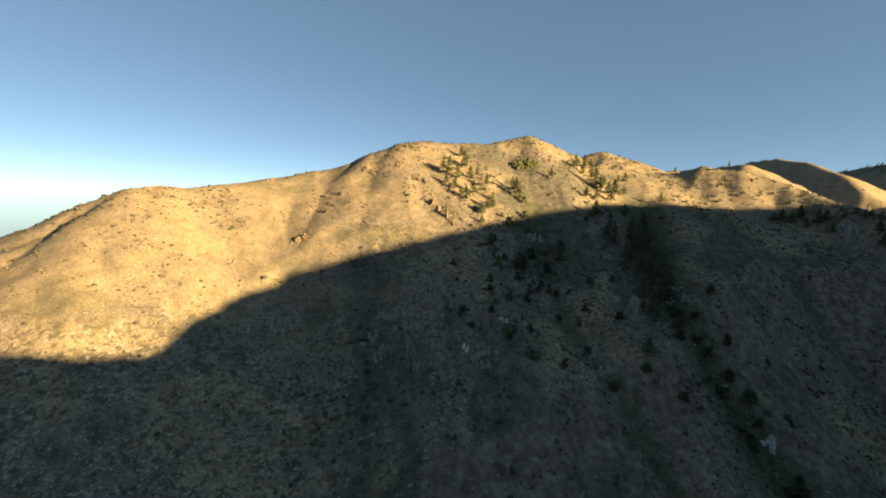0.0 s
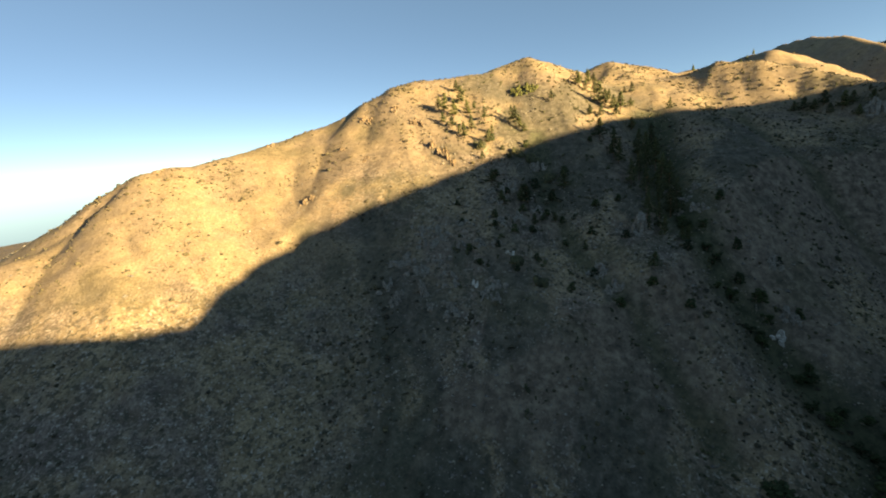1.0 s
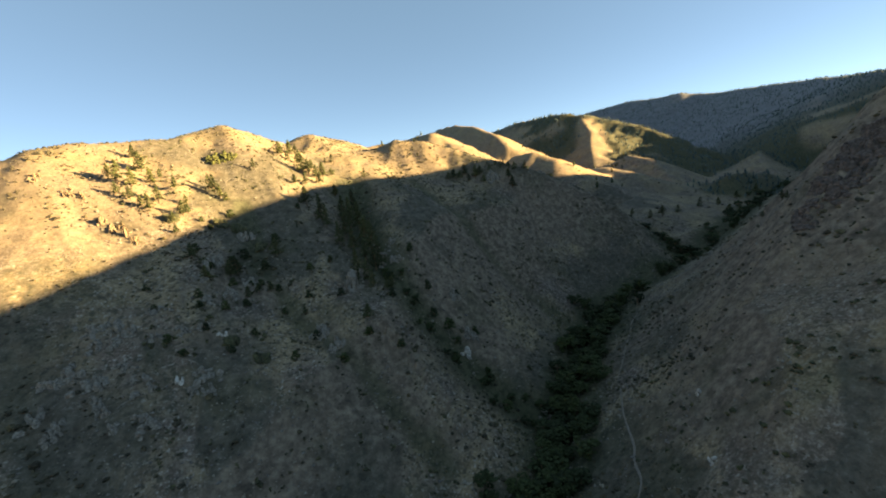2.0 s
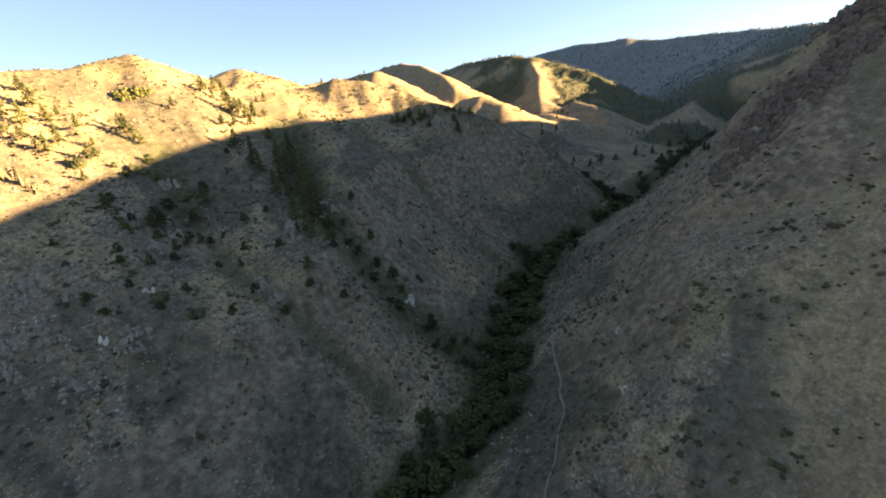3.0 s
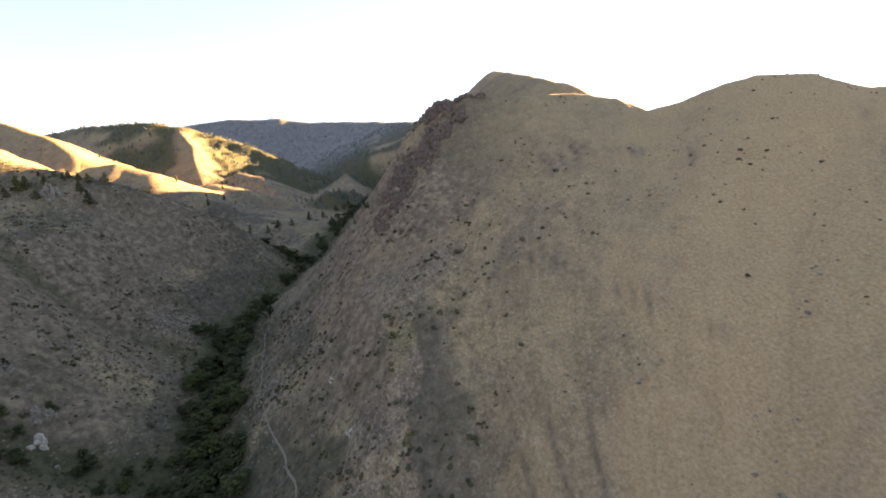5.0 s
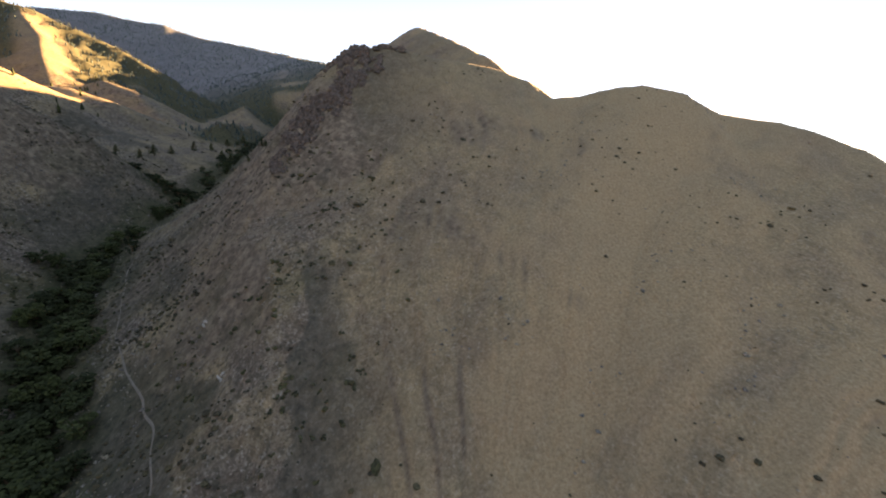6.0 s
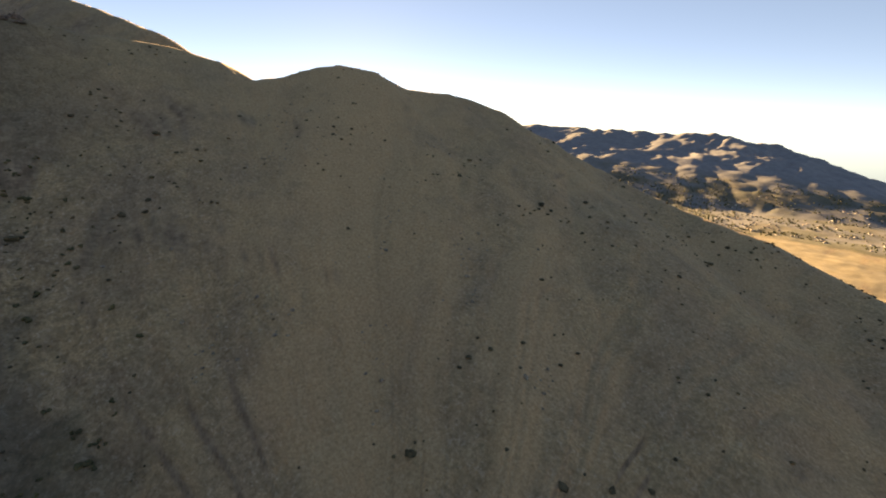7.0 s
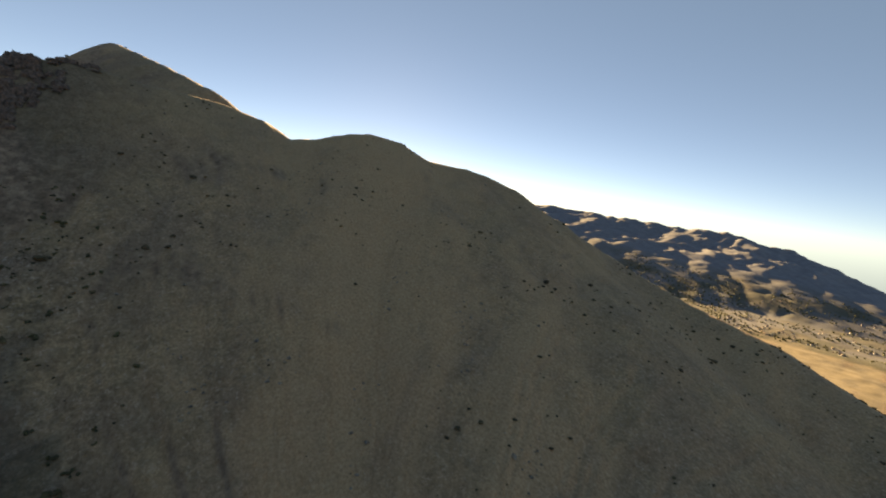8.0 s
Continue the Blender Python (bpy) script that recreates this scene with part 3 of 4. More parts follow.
# ---------------------------------------------------------------- trees
def pine(seed, lean=0.0):
    """A ponderosa pine one metre high, scaled where it stands: bare lower stem, ragged open crown."""
    rng = np.random.default_rng(seed)
    bm = bmesh.new()
    bow = rng.uniform(-0.03, 0.03, 2)
    pts = [(bow[0] * t * t, bow[1] * t * t, t) for t in (-0.03, 0.2, 0.45, 0.7, 0.97)]
    for (a, b), ra, rb in zip(zip(pts[:-1], pts[1:]), (0.026, 0.021, 0.016, 0.010), (0.021, 0.016, 0.010, 0.003)):
        limb(bm, a, b, ra, rb, 6)
    width = rng.uniform(0.17, 0.24)
    low = rng.uniform(0.14, 0.28)
    centres, sizes = [], []
    for k in range(46):
        h = low + (0.97 - low) * (k / 46) ** 0.9
        u = (h - low) / (1 - low)
        reach = width * (0.45 + 0.75 * math.sin(math.pi * min(1, 0.28 + 0.74 * u))) * (1.0 - 0.72 * u) * 1.35 * rng.uniform(0.55, 1.15)
        a = k * 2.4 + rng.uniform(-0.5, 0.5)
        if rng.random() < 0.12:
            continue
        tip = (bow[0] * h * h + reach * math.cos(a), bow[1] * h * h + reach * math.sin(a), h - 0.03 * rng.random())
        limb(bm, (bow[0] * h * h, bow[1] * h * h, h + 0.01), tip, 0.006, 0.002, 3)
        for w in (1.0, 0.62, 0.3):
            centres.append((tip[0] * w + rng.normal(0, 0.012), tip[1] * w + rng.normal(0, 0.012), h + 0.02 * rng.normal() - 0.02 * w))
            sizes.append(rng.uniform(0.035, 0.062) * (1.15 - 0.45 * u))
    tree = new("pine_tree")
    part("trunk", bm, BARK, tree, "reddish brown bark trunk with thin limbs")
    v, f = clumps(rng, centres, sizes, 0.62, 0.5)
    crown = new("crown", bulk("crown", v, f, NEEDLES))
    crown.parent = tree
    tagged(crown, "ragged olive green needle crown")
    return tree


def broadleaf(seed):
    """A creekside tree one metre high with a dense uneven crown."""
    rng = np.random.default_rng(seed)
    bm = bmesh.new()
    limb(bm, (0, 0, -0.05), (0.02, 0.01, 0.35), 0.04, 0.028, 6)
    centres, sizes = [], []
    heads = [(rng.uniform(-0.28, 0.28), rng.uniform(-0.28, 0.28), rng.uniform(0.5, 0.86)) for _ in range(7)]
    for h in heads:
        limb(bm, (0.02, 0.01, 0.3), h, 0.018, 0.004, 4)
        for _ in range(13):
            d = rng.normal(0, 1, 3)
            d = d / np.linalg.norm(d) * rng.uniform(0.5, 1.0) * 0.2
            centres.append((h[0] + d[0], h[1] + d[1], max(0.1, h[2] + d[2] * 0.8)))
            sizes.append(rng.uniform(0.045, 0.09))
    for _ in range(18):
        a, r = rng.uniform(0, math.tau), rng.uniform(0.1, 0.4)
        centres.append((r * math.cos(a), r * math.sin(a), rng.uniform(0.05, 0.4)))
        sizes.append(rng.uniform(0.06, 0.11))
    tree = new("broadleaf_tree")
    part("trunk", bm, BARK, tree, "grey brown trunk with forked limbs")
    v, f = clumps(rng, centres, sizes, 0.75, 0.5)
    crown = new("crown", bulk("crown", v, f, LEAVES))
    crown.parent = tree
    tagged(crown, "dense dark green leafy crown")
    return tree


def stand(models, spots, rng, group, label, category, wide=(0.9, 1.15)):
    """Plant copies of the models at (x, y, height)."""
    zs = ground_z([s[0] for s in spots], [s[1] for s in spots])
    for k, ((x, y, h), z) in enumerate(zip(spots, zs)):
        ob = copy_thing(models[k % len(models)], Matrix.Identity(4))
        w = h * rng.uniform(*wide)
        ob.matrix_basis = Matrix.Translation((x, y, float(z) - 0.15)) @ pose(0, 0, 0, rng.uniform(-2, 2), rng.uniform(-2, 2), rng.uniform(0, 360)) @ Matrix.Diagonal((w, w, h, 1))
        tagged(ob, label, category, group)


def drop(models):
    for m in models:
        for o in (*m.children_recursive, m):
            bpy.data.objects.remove(o)


PINES = [pine(s) for s in (3, 8, 14, 21, 33, 47)]
BROAD = [broadleaf(s) for s in (5, 12, 29, 44)]
grow = random.Random(11)

GROVE_A = [(13, 377, 11.6), (2, 343, 17.0), (-3, 350, 10.7), (9, 340, 14.2), (16, 360, 16), (20, 345, 12.5), (26, 349, 7.8), (33, 333, 11.2), (7, 324, 9.9), (16, 313, 11.3), (22, 323, 12.6), (12, 317, 7.9), (33, 306, 11.1), (27, 299, 8.3), (56, 328, 16), (54, 336, 12.3), (59, 325, 9.2), (37, 319, 7.1), (0, 331, 9.2), (91, 358, 9.2)]
GROVE_B = [(122, 391, 13.7), (134, 403, 15.4), (140, 405, 11.9), (133, 368, 19), (137, 365, 15.2), (128, 347, 11.3), (142, 360, 13.4), (149, 363, 16.3), (141, 350, 10.5), (175, 405, 9.8), (168, 404, 7.3), (127, 387, 9.1), (135, 385, 12.5), (145, 379, 11.3), (160, 370, 9.0), (188, 359, 10.1)]
SHADE = [(148, 336, 10.3), (118, 344, 9.2), (115, 311, 15.9), (77, 265, 11.9), (35, 252, 8.2), (47, 253, 10.5), (51, 254, 11.3), (31, 268, 10.2), (27, 290, 6.7), (130, 214, 7.9), (126, 213, 7.8), (103, 193, 8.3), (76, 217, 5.4), (65, 240, 7.2), (58, 238, 6.4), (52, 236, 7.1), (67, 257, 7.7), (62, 321, 6.5)]
GULLY = [(153, 314, 17), (147, 292, 17), (137, 284, 17), (140, 269, 16.5), (141, 260, 16.6), (137, 242, 15.7), (131, 236, 13.7), (130, 248, 12.6), (115, 230, 13.2), (119, 223, 11.5), (118, 291, 15.9), (119, 285, 13.0), (138, 298, 15.6), (128, 273, 15.3), (125, 255, 14.4), (120, 266, 12.4), (119, 218, 8.5), (111, 219, 8.4), (145, 304, 14.1), (145, 276, 14.8)]
SPUR = [(301, 347, 12.6), (307, 337, 15.0), (323, 331, 8.2), (338, 325, 6.4), (340, 319, 7.6), (342, 312, 8.8), (349, 304, 10.1), (330, 310, 11.1), (287, 349, 11.2), (297, 336, 8.6), (280, 349, 8.6), (325, 300, 13.3), (309, 325, 9.2), (328, 340, 5.2), (333, 332, 5.8), (335, 327, 5.7), (293, 346, 9.9), (314, 337, 10.1)]
UPSTREAM = [(609, 243, 14.3), (655, 239, 13.3), (742, 248, 14.9), (797, 241, 16), (324, 75, 6.1), (314, 70, 5.0), (613, 210, 14.1), (606, 196, 13.9), (521, 247, 14.1), (548, 242, 11.4), (323, 84, 4.4), (503, 252, 10.7), (496, 271, 9.2)]

stand(PINES, GROVE_A, grow, "pines on the sunlit slope", "sunlit olive green pine on a dry grass slope", "tree", (0.8, 1.05))
stand(PINES, GROVE_B, grow, "pines on the sunlit slope", "sunlit olive green pine on a dry grass slope", "tree", (0.8, 1.05))
stand(PINES, SHADE, grow, "pines in the canyon's shade", "dark pine in shade on a stony slope", "tree", (1.0, 1.4))
stand(PINES, [(x, y, 1.4 * h) for x, y, h in GULLY], grow, "pines in the gully", "tall dark pine in a shaded gully", "tree", (0.55, 0.75))
stand(PINES, SPUR, grow, "pines on the spur", "small dark pine on a rocky spur crest", "tree", (1.0, 1.3))
stand(PINES, UPSTREAM, grow, "pines along the upper canyon", "dark pine standing alone on the upper canyon slope", "tree", (0.9, 1.2))


def along_creek(n, first, last, rng):
    """Spots on the canyon floor between two stretches of the creek."""
    run = np.r_[0, np.cumsum(np.hypot(*np.diff(CREEK[:, :2], axis=0).T))]
    out = []
    for k in range(n):
        s = run[first] + (run[last] - run[first]) * (k + rng.random()) / n
        x, y = np.interp(s, run, CREEK[:, 0]), np.interp(s, run, CREEK[:, 1])
        spread = 6.4 if k % 4 else 10.5
        out.append((x + rng.gauss(0, spread), y + rng.gauss(0, spread), rng.uniform(5.5, 10.5)))
    return out


stand(BROAD, along_creek(190, 6, 11, grow), grow, "trees along the creek", "dark green leafy tree crowding the shaded creek bed", "tree", (1.1, 1.6))
stand(BROAD, along_creek(70, 11, 16, grow), grow, "trees along the creek", "dark green leafy tree crowding the shaded creek bed", "tree", (1.1, 1.6))
stand(BROAD, along_creek(34, 5, 6, grow), grow, "trees along the creek", "dark green leafy tree crowding the shaded creek bed", "tree", (1.1, 1.6))


def along_ravine(n, pts, rng, spread, low, high):
    """Spots along the bed of a side ravine."""
    run = np.r_[0, np.cumsum(np.hypot(*np.diff(pts[:, :2], axis=0).T))]
    out = []
    for k in range(n):
        d = run[-1] * (k + rng.random()) / n
        out.append((np.interp(d, run, pts[:, 0]) + rng.gauss(0, spread), np.interp(d, run, pts[:, 1]) + rng.gauss(0, spread), rng.uniform(low, high)))
    return out


stand(BROAD, along_ravine(46, RAVINES[4][0], grow, 4.0, 5, 9), grow, "bushy trees in the side ravine", "dark green bushy tree in a shaded side ravine", "tree", (1.1, 1.6))
stand(BROAD, along_ravine(26, RAVINES[0][0][2:], grow, 4.5, 3, 6), grow, "bushy trees in the side ravine", "dark green bushy tree in a shaded side ravine", "tree", (1.1, 1.6))
JUNIPER = [(60, 306, 8.2), (46, 293, 6.0), (34, 275, 7.3), (36, 310, 8.2), (51, 264, 8.0), (59, 269, 10.3), (39, 258, 7.0), (60, 292, 5.5), (80, 276, 9.7), (68, 259, 8.3), (61, 244, 6.7), (56, 245, 4.7), (47, 246, 6.7), (91, 246, 6.9), (98, 217, 6.7), (76, 201, 7.7), (99, 186, 7.5), (125, 205, 7.5), (106, 305, 6.4), (29, 239, 7.7), (39, 228, 8.1), (49, 228, 6.7), (28, 216, 6.0)]
JUNIPER += [(28, 232, 5.6), (69, 239, 6.6), (82, 225, 7.5), (105, 248, 7.0), (149, 200, 8.6), (155, 193, 9.8), (42, 300, 5.1), (12, 215, 6.0), (170, 187, 8.0), (155, 213, 8.9), (157, 234, 8.5), (82, 181, 7.2), (67, 224, 5.6), (48, 209, 5.9), (36, 201, 5.7), (17, 205, 5.1), (9, 236, 4.9), (7, 250, 5.2), (162, 168, 6.9), (61, 189, 5.9), (174, 209, 6.3), (112, 176, 6.8)]


def juniper(seed):
    """A squat evergreen one metre high, leafy to the ground."""
    rng = np.random.default_rng(seed)
    bm = bmesh.new()
    for k in range(4):
        a = k * 1.6 + rng.uniform(-0.4, 0.4)
        limb(bm, (0, 0, -0.05), (0.22 * math.cos(a), 0.22 * math.sin(a), rng.uniform(0.4, 0.75)), 0.03, 0.006, 5)
    centres, sizes = [], []
    for _ in range(90):
        h = rng.random() ** 1.2
        a, r = rng.uniform(0, math.tau), math.sqrt(rng.random()) * (0.44 * (1 - 0.65 * h) + 0.05)
        centres.append((r * math.cos(a), r * math.sin(a), 0.06 + 0.88 * h))
        sizes.append(rng.uniform(0.05, 0.1))
    tree = new("juniper_tree")
    part("trunk", bm, BARK, tree, "short forked brown stem")
    v, f = clumps(rng, centres, sizes, 0.8, 0.5)
    crown = new("crown", bulk("crown", v, f, LEAVES))
    crown.parent = tree
    tagged(crown, "dense dark olive crown")
    return tree


JUNIPERS = [juniper(s) for s in (4, 9, 16, 25, 36)]
stand(JUNIPERS, [(x, y, 0.68 * h) for x, y, h in JUNIPER], grow, "junipers on the shaded hillside", "squat dark juniper on the stony shaded hillside", "tree", (0.9, 1.3))
drop(JUNIPERS)
drop(PINES)
drop(BROAD)


def thicket(x, y, across, high, seed, label, mat):
    """A low spreading bush of many leafy lumps."""
    rng = np.random.default_rng(seed)
    cs = []
    for _ in range(60):
        a, r = rng.uniform(0, math.tau), math.sqrt(rng.random()) * across / 2
        cs.append((r * math.cos(a), 0.6 * r * math.sin(a), high * 0.55 * rng.random()))
    v, f = clumps(rng, cs, rng.uniform(0.5, 1.15, 60) * high * 0.42, 0.8, 0.45)
    z = ground_z(x + v[:, 0], y + v[:, 1])
    v = np.c_[v[:, 0] + x, v[:, 1] + y, v[:, 2] + z]
    tagged(new("thicket", bulk("thicket", v, f, mat)), label, "bush", "thickets on the slope")


thicket(72, 377, 24, 3.6, 2, "yellow green thicket on the sunlit grass slope", SHRUB)
for x, y, a, h, s in ((62, 294, 8, 4, 3), (53, 297, 7, 4, 4), (26, 302, 7, 4, 5), (70, 276, 7, 3.5, 6), (37, 206, 6, 3, 7), (47, 194, 6, 3, 8), (112, -14, 3, 1.6, 9), (104, -2, 3.4, 1.4, 10), (96, 18, 3, 1.5, 11)):
    thicket(x, y, a, h, s, "dark low thicket on the shaded slope", BRUSH)


# ---------------------------------------------------------------- rocks
def block(rng, wide, tall):
    """One weathered block: an uneven stump with a broken top."""
    sides = int(rng.integers(5, 8))
    ang = np.sort(np.linspace(0, math.tau, sides, endpoint=False) + rng.uniform(-0.35, 0.35, sides))
    lean = rng.normal(0, 0.18, 2)
    rings = []
    for t, s in ((-0.6, 1.25), (0.3, 1.08), (0.72, 0.9), (1.0, 0.5)):
        jit = rng.uniform(0.72, 1.22, sides)
        rings.append(np.c_[lean[0] * t * tall + wide * s * jit * np.cos(ang), lean[1] * t * tall + wide * s * jit * np.sin(ang), t * tall + rng.normal(0, 0.08, sides) * tall])
    v = np.vstack(rings + [[rings[-1].mean(0)]])
    f = []
    for a in range(3):
        for j in range(sides):
            b = (j + 1) % sides
            f.append((a * sides + j, a * sides + b, (a + 1) * sides + b))
            f.append((a * sides + j, (a + 1) * sides + b, (a + 1) * sides + j))
    f += [(3 * sides + j, 3 * sides + (j + 1) % sides, 4 * sides) for j in range(sides)]
    return v, np.array(f)


def outcrop(x, y, across, high, seed, mat, label, group, blocks=12, deep=0.6, long=1.0):
    """A weathered outcrop: jagged blocks that crowd together on the slope."""
    rng = np.random.default_rng(seed)
    thing = new("rock_outcrop")
    thing.location = (x, y, float(ground_z(x, y)[0]))
    tagged(thing, label, "rock", group)
    ox, oy = rng.uniform(-0.5, 0.5, blocks) * across, rng.uniform(-0.5, 0.5, blocks) * across * deep
    zs = ground_z(x + ox, y + oy)
    for k in range(blocks):
        edge = 1 - 0.55 * abs(2 * ox[k] / across)
        v, f = block(rng, across * (rng.uniform(0.10, 0.22) if long == 1 else rng.uniform(0.07, 0.16)), high * (rng.uniform(0.3, 1.0) if long == 1 else rng.uniform(0.35, 0.8)) * edge)
        v[:, 1] *= long
        v[:, 2] -= 0.18 * high * (long > 1)
        rock = new("rock", bulk("rock", v, f, mat))
        rock.parent = thing
        rock.location = (ox[k], oy[k], float(zs[k]) - thing.location[2])
    return thing


# the brown crags on the nose of the sunlit hill
for x, y, a, h, s in ((-68, 352, 6, 6, 1), (-62, 349, 5, 5, 2), (-24, 336, 6, 6, 3), (-18, 331, 5, 5, 4), (-9, 306, 6, 7, 5), (-3, 301, 6, 8, 6), (2, 296, 6, 8, 7), (6, 288, 5, 5, 8), (-40, 352, 7, 3, 9), (-80, 318, 5, 3, 10), (-58, 300, 5, 3, 11)):
    outcrop(x, y, a, h, 100 + s, CRAG, "brown jagged crag on the sunlit hill's nose", "crags of the nose", 14, 1.3, 1.3)
for x, y, a, h, s in ((-97, 267, 5, 5, 1), (-92, 268, 4, 3.5, 2), (-147, 345, 7, 2.6, 3), (-203, 284, 10, 2, 4), (-120, 300, 4, 2, 5)):
    outcrop(x, y, a, h, 130 + s, CRAG, "small dark crag on the sunlit grass slope", "small crags", 12, 1.2, 1.6)
# pale rocks in the shade
for x, y, a, h, s in ((107, 220, 12, 9, 1), (82, 190, 8, 4, 2), (78, 202, 9, 5, 3), (65, 287, 9, 6, 4), (31, 278, 8, 3, 5), (172, 209, 8, 5, 6), (166, 187, 8, 5, 7), (319, 324, 12, 8, 8), (368, 298, 8, 4, 9)):
    outcrop(x, y, a, h, 160 + s, STONE, "pale grey rock rib on the shaded slope", "pale rock ribs", 14)
outcrop(156, 179, 6, 4.5, 190, PALE, "whitish boulder standing out on the shaded slope", "pale boulders", 7)
for x, y, a, h, s in ((34, 211, 4, 2.2, 1), (13, 194, 3.5, 2.2, 2), (155, 44, 3, 1.8, 3), (189, 63, 3, 1.6, 4)):
    outcrop(x, y, a, h, 195 + s, PALE, "whitish boulder standing out on the shaded slope", "pale boulders", 6)


def scatter(rng, n, az0, az1, r0, r1, power=0.5):
    a = np.radians(rng.uniform(az0, az1, n))
    r = r0 + (r1 - r0) * rng.random(n) ** power
    return r * np.sin(a), r * np.cos(a)


def ribs():
    """Rock ribs and broken ledges all over the shaded hillside."""
    rng = np.random.default_rng(301)
    x, y = scatter(rng, 400, -10, 52, 150, 300, 0.6)
    good = cloudy(x / 50, y / 50, 91, 3) + 0.15 * wave(x / 15, y / 15, 92)
    pick = np.argsort(-good)[:64]
    for k, i in enumerate(pick):
        size = rng.uniform(3.0, 8.5)
        outcrop(x[i], y[i], size, size * rng.uniform(0.3, 0.6), 320 + k, STONE, "low broken rock ledge on the shaded hillside", "rock ledges", 7, 0.7)


ribs()


def crest_point(az, d):
    """A spot on the sun's side ridge, by compass angle and distance from the look-out."""
    return 15 + d * math.sin(radians(az)), -11 + d * math.cos(radians(az))


for k, (az, d, a, h) in enumerate(((85.4, 332, 18, 4.5), (84.9, 337, 16, 5.5), (84.1, 342, 14, 5.5), (86.0, 331, 16, 3.5), (83.2, 350, 14, 5), (88.5, 332, 14, 2.6), (90.5, 334, 14, 2.2), (82, 360, 14, 4.5), (86, 320, 15, 5), (87.6, 312, 15, 4), (84.4, 325, 15, 5), (83, 335, 14, 5))):
    outcrop(*crest_point(az, d), a, h, 210 + k, CLIFF, "dark cliff rock on the shaded ridge crest", "cliff rocks", 14, 0.8)
for k, (x, y, a, h) in enumerate(((307, 28, 14, 5), (300, 35, 13, 5), (313, 21, 14, 5), (292, 37, 12, 4), (284, 45, 11, 4), (318, 12, 12, 4), (296, 25, 12, 3.5), (276, 52, 10, 3.5), (305, 40, 12, 5), (290, 50, 10, 4), (268, 50, 9, 3), (282, 36, 9, 3), (303, 20, 12, 4), (310, 34, 12, 4), (297, 44, 11, 4), (276, 42, 10, 3), (322, 22, 12, 4), (312, 12, 10, 3))):
    outcrop(x, y, a, h, 240 + k, CLIFF, "dark purplish cliff face rock below the shaded crest", "cliff rocks", 16, 1.0)


# ---------------------------------------------------------------- sagebrush, stones and far woods
def sagebrush():
    rng = np.random.default_rng(77)
    x, y = scatter(rng, 74000, -62, 202, 45, 560, 0.62)
    x2, y2 = scatter(rng, 12000, -62, 110, 480, 1300, 0.8)
    x, y = np.r_[x, x2], np.r_[y, y2]
    thick = cloudy(x / 45, y / 45, 35, 4) + 0.6 * cloudy(x / 14, y / 14, 36, 3)
    share = 1 - 0.85 * step(78, 98, np.degrees(np.arctan2(x, y)))
    keep = rng.random(len(x)) < np.clip(0.38 + 1.1 * thick, 0.06, 1.0) * share
    x, y, thick = x[keep], y[keep], thick[keep]
    z = heights(x, y)
    size = rng.lognormal(-0.45, 0.45, len(x)) * np.clip(0.85 + thick, 0.6, 1.6)
    size = np.clip(size, 0.25, 2.4) * np.where(np.hypot(x, y) > 600, 1.8, 1.0)
    v, f = clumps(rng, np.c_[x, y, z + 0.22 * size], size * 0.78, 0.62, 0.4)
    tagged(new("sagebrush", bulk("sagebrush", v, f, SAGE)), "grey green sagebrush scattered over the dry slopes", "bush", kind="stuff")


def dark_shrubs():
    rng = np.random.default_rng(80)
    x, y = scatter(rng, 24000, -62, 202, 60, 560, 0.6)
    keep = cloudy(x / 60, y / 60, 58, 3) + 0.7 * cloudy(x / 16, y / 16, 59, 3) > -0.02 + rng.normal(0, 0.2, len(x)) + 0.55 * step(0, -10, np.degrees(np.arctan2(x, y))) + 0.25 * step(46, 60, np.degrees(np.arctan2(x, y))) + 0.85 * step(85, 105, np.degrees(np.arctan2(x, y)) % 360)
    x, y = np.repeat(x[keep], 3), np.repeat(y[keep], 3)
    big = np.repeat(rng.lognormal(-0.55, 0.36, keep.sum()).clip(0.3, 1.3), 3)
    x, y = x + rng.normal(0, 0.7, len(x)) * big, y + rng.normal(0, 0.7, len(x)) * big
    v, f = clumps(rng, np.c_[x, y, heights(x, y) + 0.45 * big], big * rng.uniform(0.6, 1.0, len(x)), 0.75, 0.5)
    tagged(new("dark_shrubs", bulk("dark_shrubs", v, f, BRUSH)), "dark rounded shrubs dotted over the canyon slopes", "bush", kind="stuff")


def loose_stones():
    rng = np.random.default_rng(78)
    x, y = scatter(rng, 110000, -62, 150, 50, 520, 0.65)
    where = cloudy(x / 38, y / 38, 52, 4) + 0.5 * cloudy(x / 11, y / 11, 53, 3)
    keep = where > 0.03 + rng.normal(0, 0.2, len(x)) + 0.62 * (np.degrees(np.arctan2(x, y)) > 72) + 0.5 * (np.degrees(np.arctan2(x, y)) < -6)
    x, y = x[keep], y[keep]
    size = np.clip(rng.lognormal(-1.0, 0.5, len(x)), 0.15, 1.3)
    v, f = clumps(rng, np.c_[x, y, heights(x, y) + 0.1 * size], size, 0.7, 0.4, (OCT_V, OCT_F))
    tagged(new("loose_stones", bulk("loose_stones", v, f, STONE)), "pale loose stones lying in drifts on the slopes", "stone", kind="stuff")


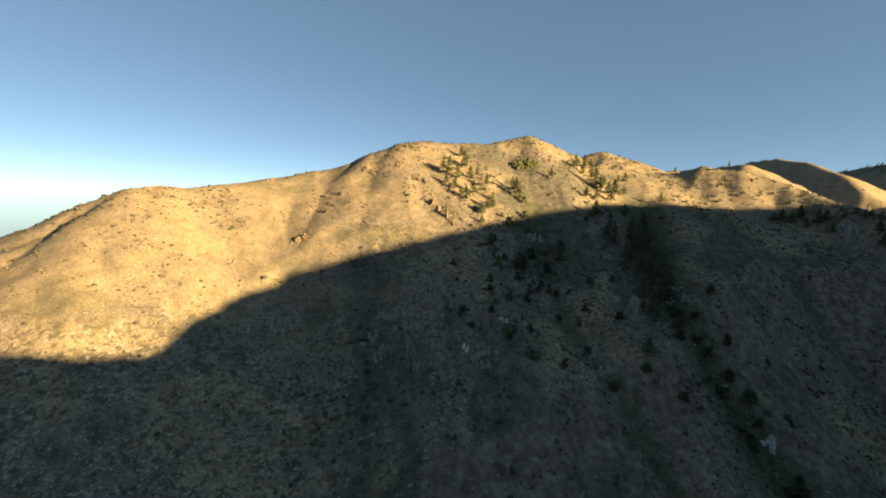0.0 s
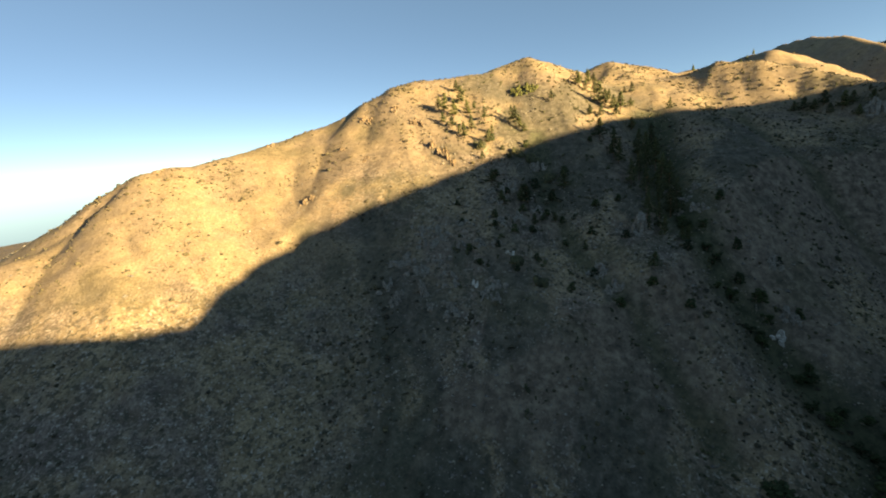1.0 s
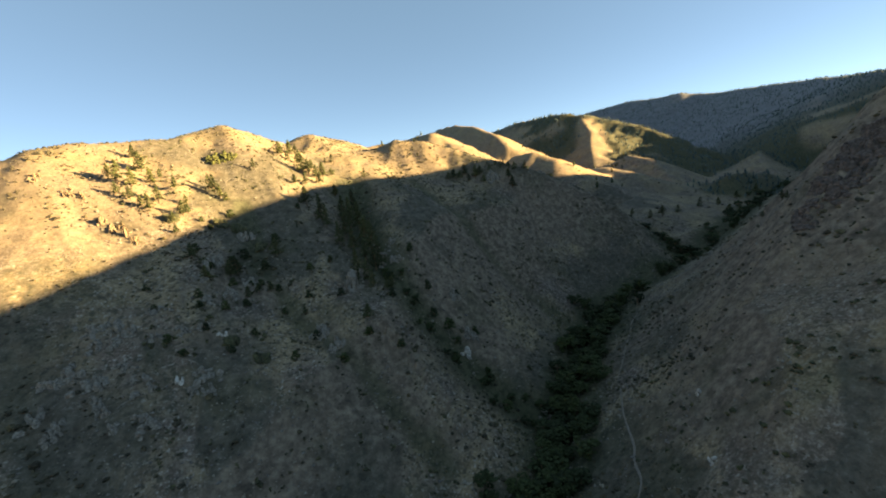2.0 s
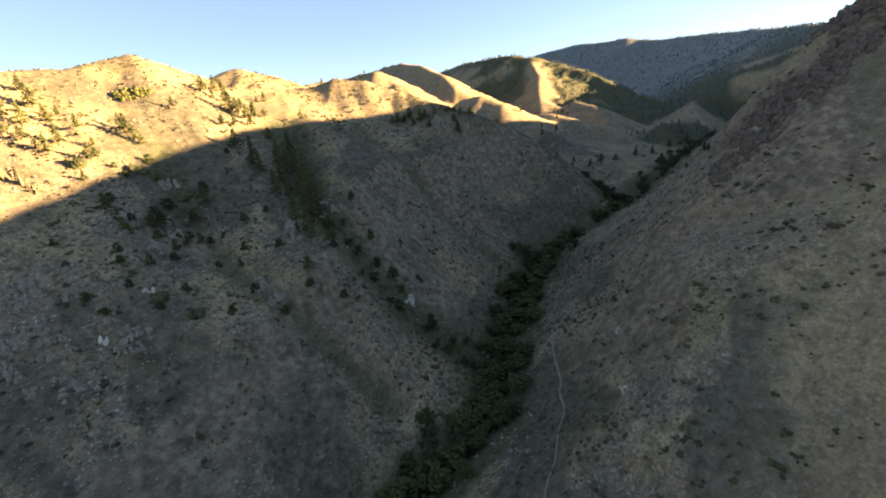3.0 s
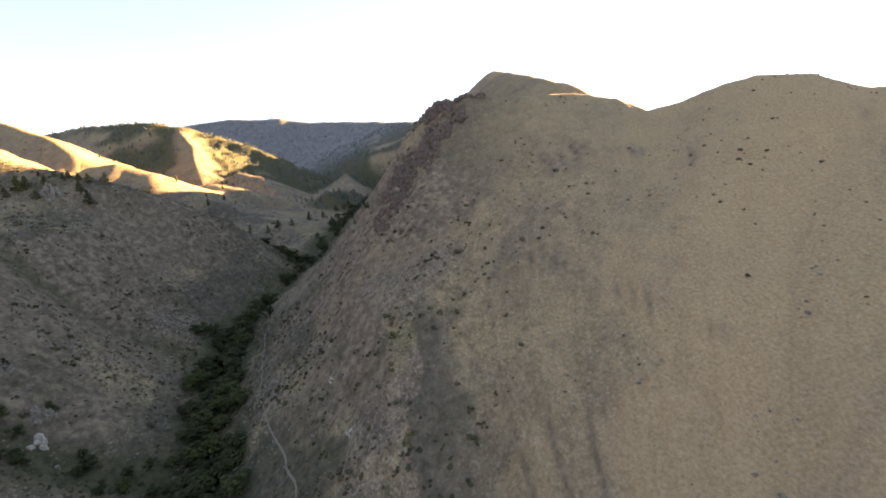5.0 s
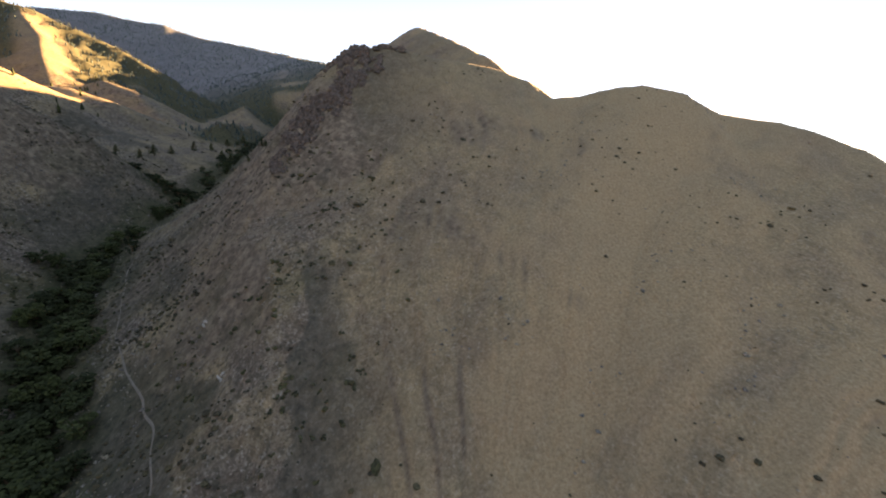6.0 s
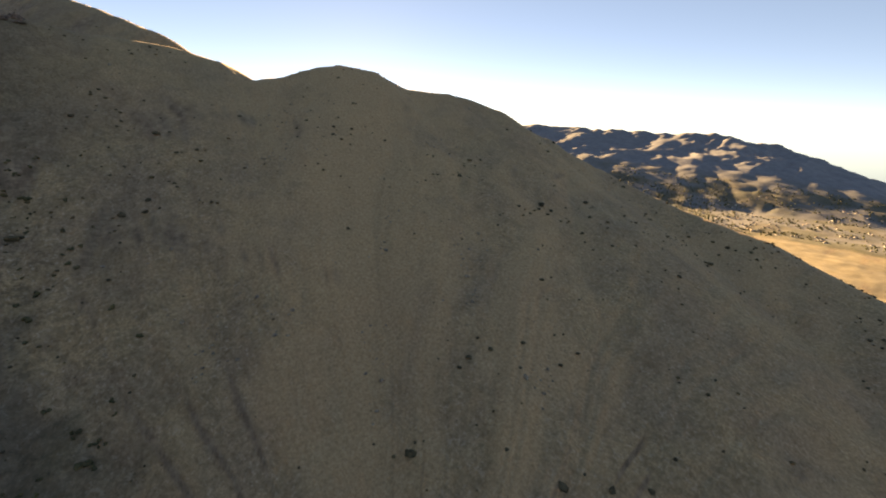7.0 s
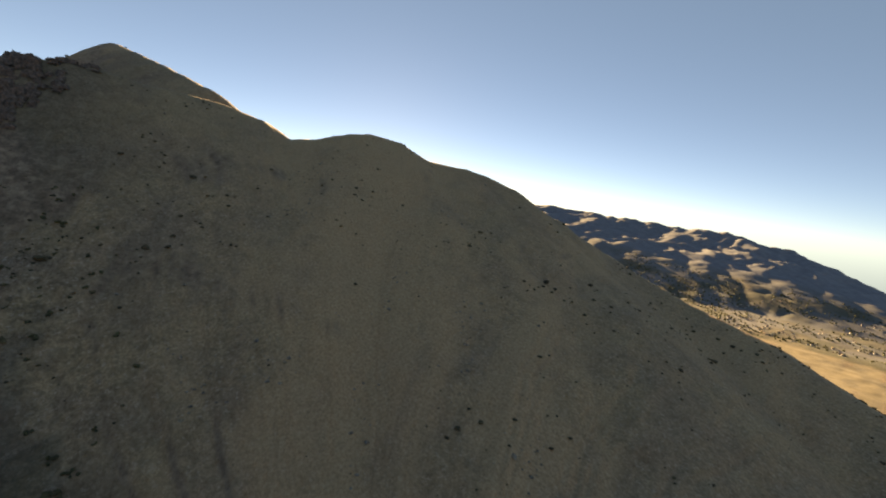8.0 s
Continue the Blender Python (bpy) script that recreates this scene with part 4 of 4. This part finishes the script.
def cone_trees(rng, x, y, high):
    """Far conifers: two stacked ragged cones each."""
    n, sides = len(x), 5
    z = heights(x, y)
    ring = np.arange(sides) * math.tau / sides
    vs = np.zeros((n, 2 * (sides + 1), 3))
    for t, (lo, hi, wide) in enumerate(((0.06, 0.68, 0.24), (0.38, 1.0, 0.17))):
        jit = rng.uniform(0.65, 1.3, (n, sides))
        a = ring[None] + rng.uniform(0, math.tau, (n, 1))
        o = t * (sides + 1)
        vs[:, o : o + sides, 0] = x[:, None] + np.cos(a) * jit * wide * high[:, None]
        vs[:, o : o + sides, 1] = y[:, None] + np.sin(a) * jit * wide * high[:, None]
        vs[:, o : o + sides, 2] = z[:, None] + (lo + rng.uniform(-0.05, 0.05, (n, sides))) * high[:, None]
        vs[:, o + sides] = np.c_[x, y, z + hi * high]
    f = []
    for o in (0, sides + 1):
        f += [(o + k, o + (k + 1) % sides, o + sides) for k in range(sides)]
    f = np.array(f)[None] + (np.arange(n) * 2 * (sides + 1))[:, None, None]
    return vs.reshape(-1, 3), f.reshape(-1, 3)


def far_woods():
    rng = np.random.default_rng(79)
    x1, y1 = scatter(rng, 19000, 30, 112, 780, 2300, 0.8)
    x2, y2 = scatter(rng, 17000, 40, 110, 2100, 3700, 0.7)
    x, y = np.r_[x1, x2], np.r_[y1, y2]
    keep = rng.random(len(x)) < forest_share(x, y) * 0.9
    x, y = x[keep], y[keep]
    v, f = cone_trees(rng, x, y, rng.uniform(5, 11, len(x)))
    tagged(new("far_woods", bulk("far_woods", v, f, HAZY_FOREST)), "dark conifer woods on the distant upstream hills", "woods", kind="stuff")
    x, y = scatter(rng, 900, 22, 60, 600, 1700, 0.7)
    keep = cloudy(x / 120, y / 120, 66, 3) > 0.16
    v, f = cone_trees(rng, x[keep], y[keep], rng.uniform(5, 12, keep.sum()))
    tagged(new("hilltop_pines", bulk("hilltop_pines", v, f, FOREST)), "small dark pines dotted on the golden upstream hills", "woods", kind="stuff")


sagebrush()
dark_shrubs()
loose_stones()
far_woods()


# ---------------------------------------------------------------- trail above the creek
def trail():
    spots = np.array([(82, 30), (99, 43), (111, 49), (125, 54), (147, 65), (167, 78), (187, 96), (213, 116), (236, 126), (262, 138), (300, 150)], float)
    t = np.linspace(0, len(spots) - 1, 160)
    x = np.interp(t, np.arange(len(spots)), spots[:, 0]) + 1.2 * wave(t * 1.7, t * 0, 5)
    y = np.interp(t, np.arange(len(spots)), spots[:, 1]) + 1.2 * wave(t * 1.7, t * 0 + 9, 6)
    dx, dy = np.gradient(x), np.gradient(y)
    n = np.hypot(dx, dy)
    half = 0.36 + 0.14 * wave(t * 3, t * 0, 8)
    vs, fs = [], []
    for k, o in enumerate((-1.0, -0.35, 0.35, 1.0)):
        px, py = x - dy / n * half * o, y + dx / n * half * o
        vs.append(np.c_[px, py, heights(px, py) + (0.16 if abs(o) < 0.9 else 0.02)])
    m = len(x)
    for r in range(3):
        for k in range(m - 1):
            a, b = r * m + k, (r + 1) * m + k
            fs += [(a, a + 1, b + 1), (a, b + 1, b)]
    tagged(new("trail", bulk("trail", np.vstack(vs), np.array(fs), DUST)), "narrow pale dirt trail along the shaded creek slope", "trail", kind="structure")


trail()


# ---------------------------------------------------------------- town on the plain
def house():
    ob = new("house")
    bm = bmesh.new()
    bmesh.ops.create_cube(bm, size=1.0, matrix=Matrix.Translation((0, 0, 0.5)) @ Matrix.Diagonal((1.4, 1.0, 1.0, 1)))
    part("wall", bm, STUCCO, ob, "pale plastered house wall")
    bm = bmesh.new()
    pts = [bm.verts.new(p) for p in ((-0.8, -0.6, 0.96), (0.8, -0.6, 0.96), (0.8, 0.6, 0.96), (-0.8, 0.6, 0.96), (-0.72, 0, 1.5), (0.72, 0, 1.5))]
    for q in ((0, 1, 5, 4), (2, 3, 4, 5), (1, 2, 5), (3, 0, 4), (3, 2, 1, 0)):
        bm.faces.new([pts[i] for i in q])
    part("roof", bm, ROOFING, ob, "low brown pitched roof")
    return ob


def town():
    rng = random.Random(5)
    model = house()
    spots = []
    for k in range(330):
        az, r = rng.uniform(163, 188), 1620 + 800 * rng.random() ** 1.4
        if wave(np.array([az / 2.2]), np.array([r / 90]), 4)[0] > -0.15:
            spots.append((r * math.sin(radians(az)), r * math.cos(radians(az))))
    zs = ground_z([s[0] for s in spots], [s[1] for s in spots])
    for (x, y), z in zip(spots, zs):
        ob = copy_thing(model, Matrix.Identity(4))
        s = rng.uniform(4, 6.5)
        ob.matrix_basis = Matrix.Translation((x, y, float(z) - 0.5)) @ pose(0, 0, 0, 0, 0, rng.choice((10, 100)) + rng.uniform(-8, 8)) @ Matrix.Diagonal((s, s, s * 0.6, 1))
        tagged(ob, "small pale house with a brown roof on the plain", "house", "houses of the town")
    drop([model])
    g = np.random.default_rng(6)
    az, r = np.radians(g.uniform(155, 192, 3200)), g.uniform(1590, 2650, 3200)
    x, y = r * np.sin(az), r * np.cos(az)
    keep = cloudy(x / 130, y / 130, 82, 4) > -0.02
    x, y = x[keep], y[keep]
    v, f = clumps(g, np.c_[x, y, heights(x, y) + 2], g.uniform(1.6, 4, len(x)), 0.9, 0.4)
    tagged(new("town_trees", bulk("town_trees", v, f, SHRUB)), "small round trees among the houses on the plain", "woods", kind="stuff")


town()
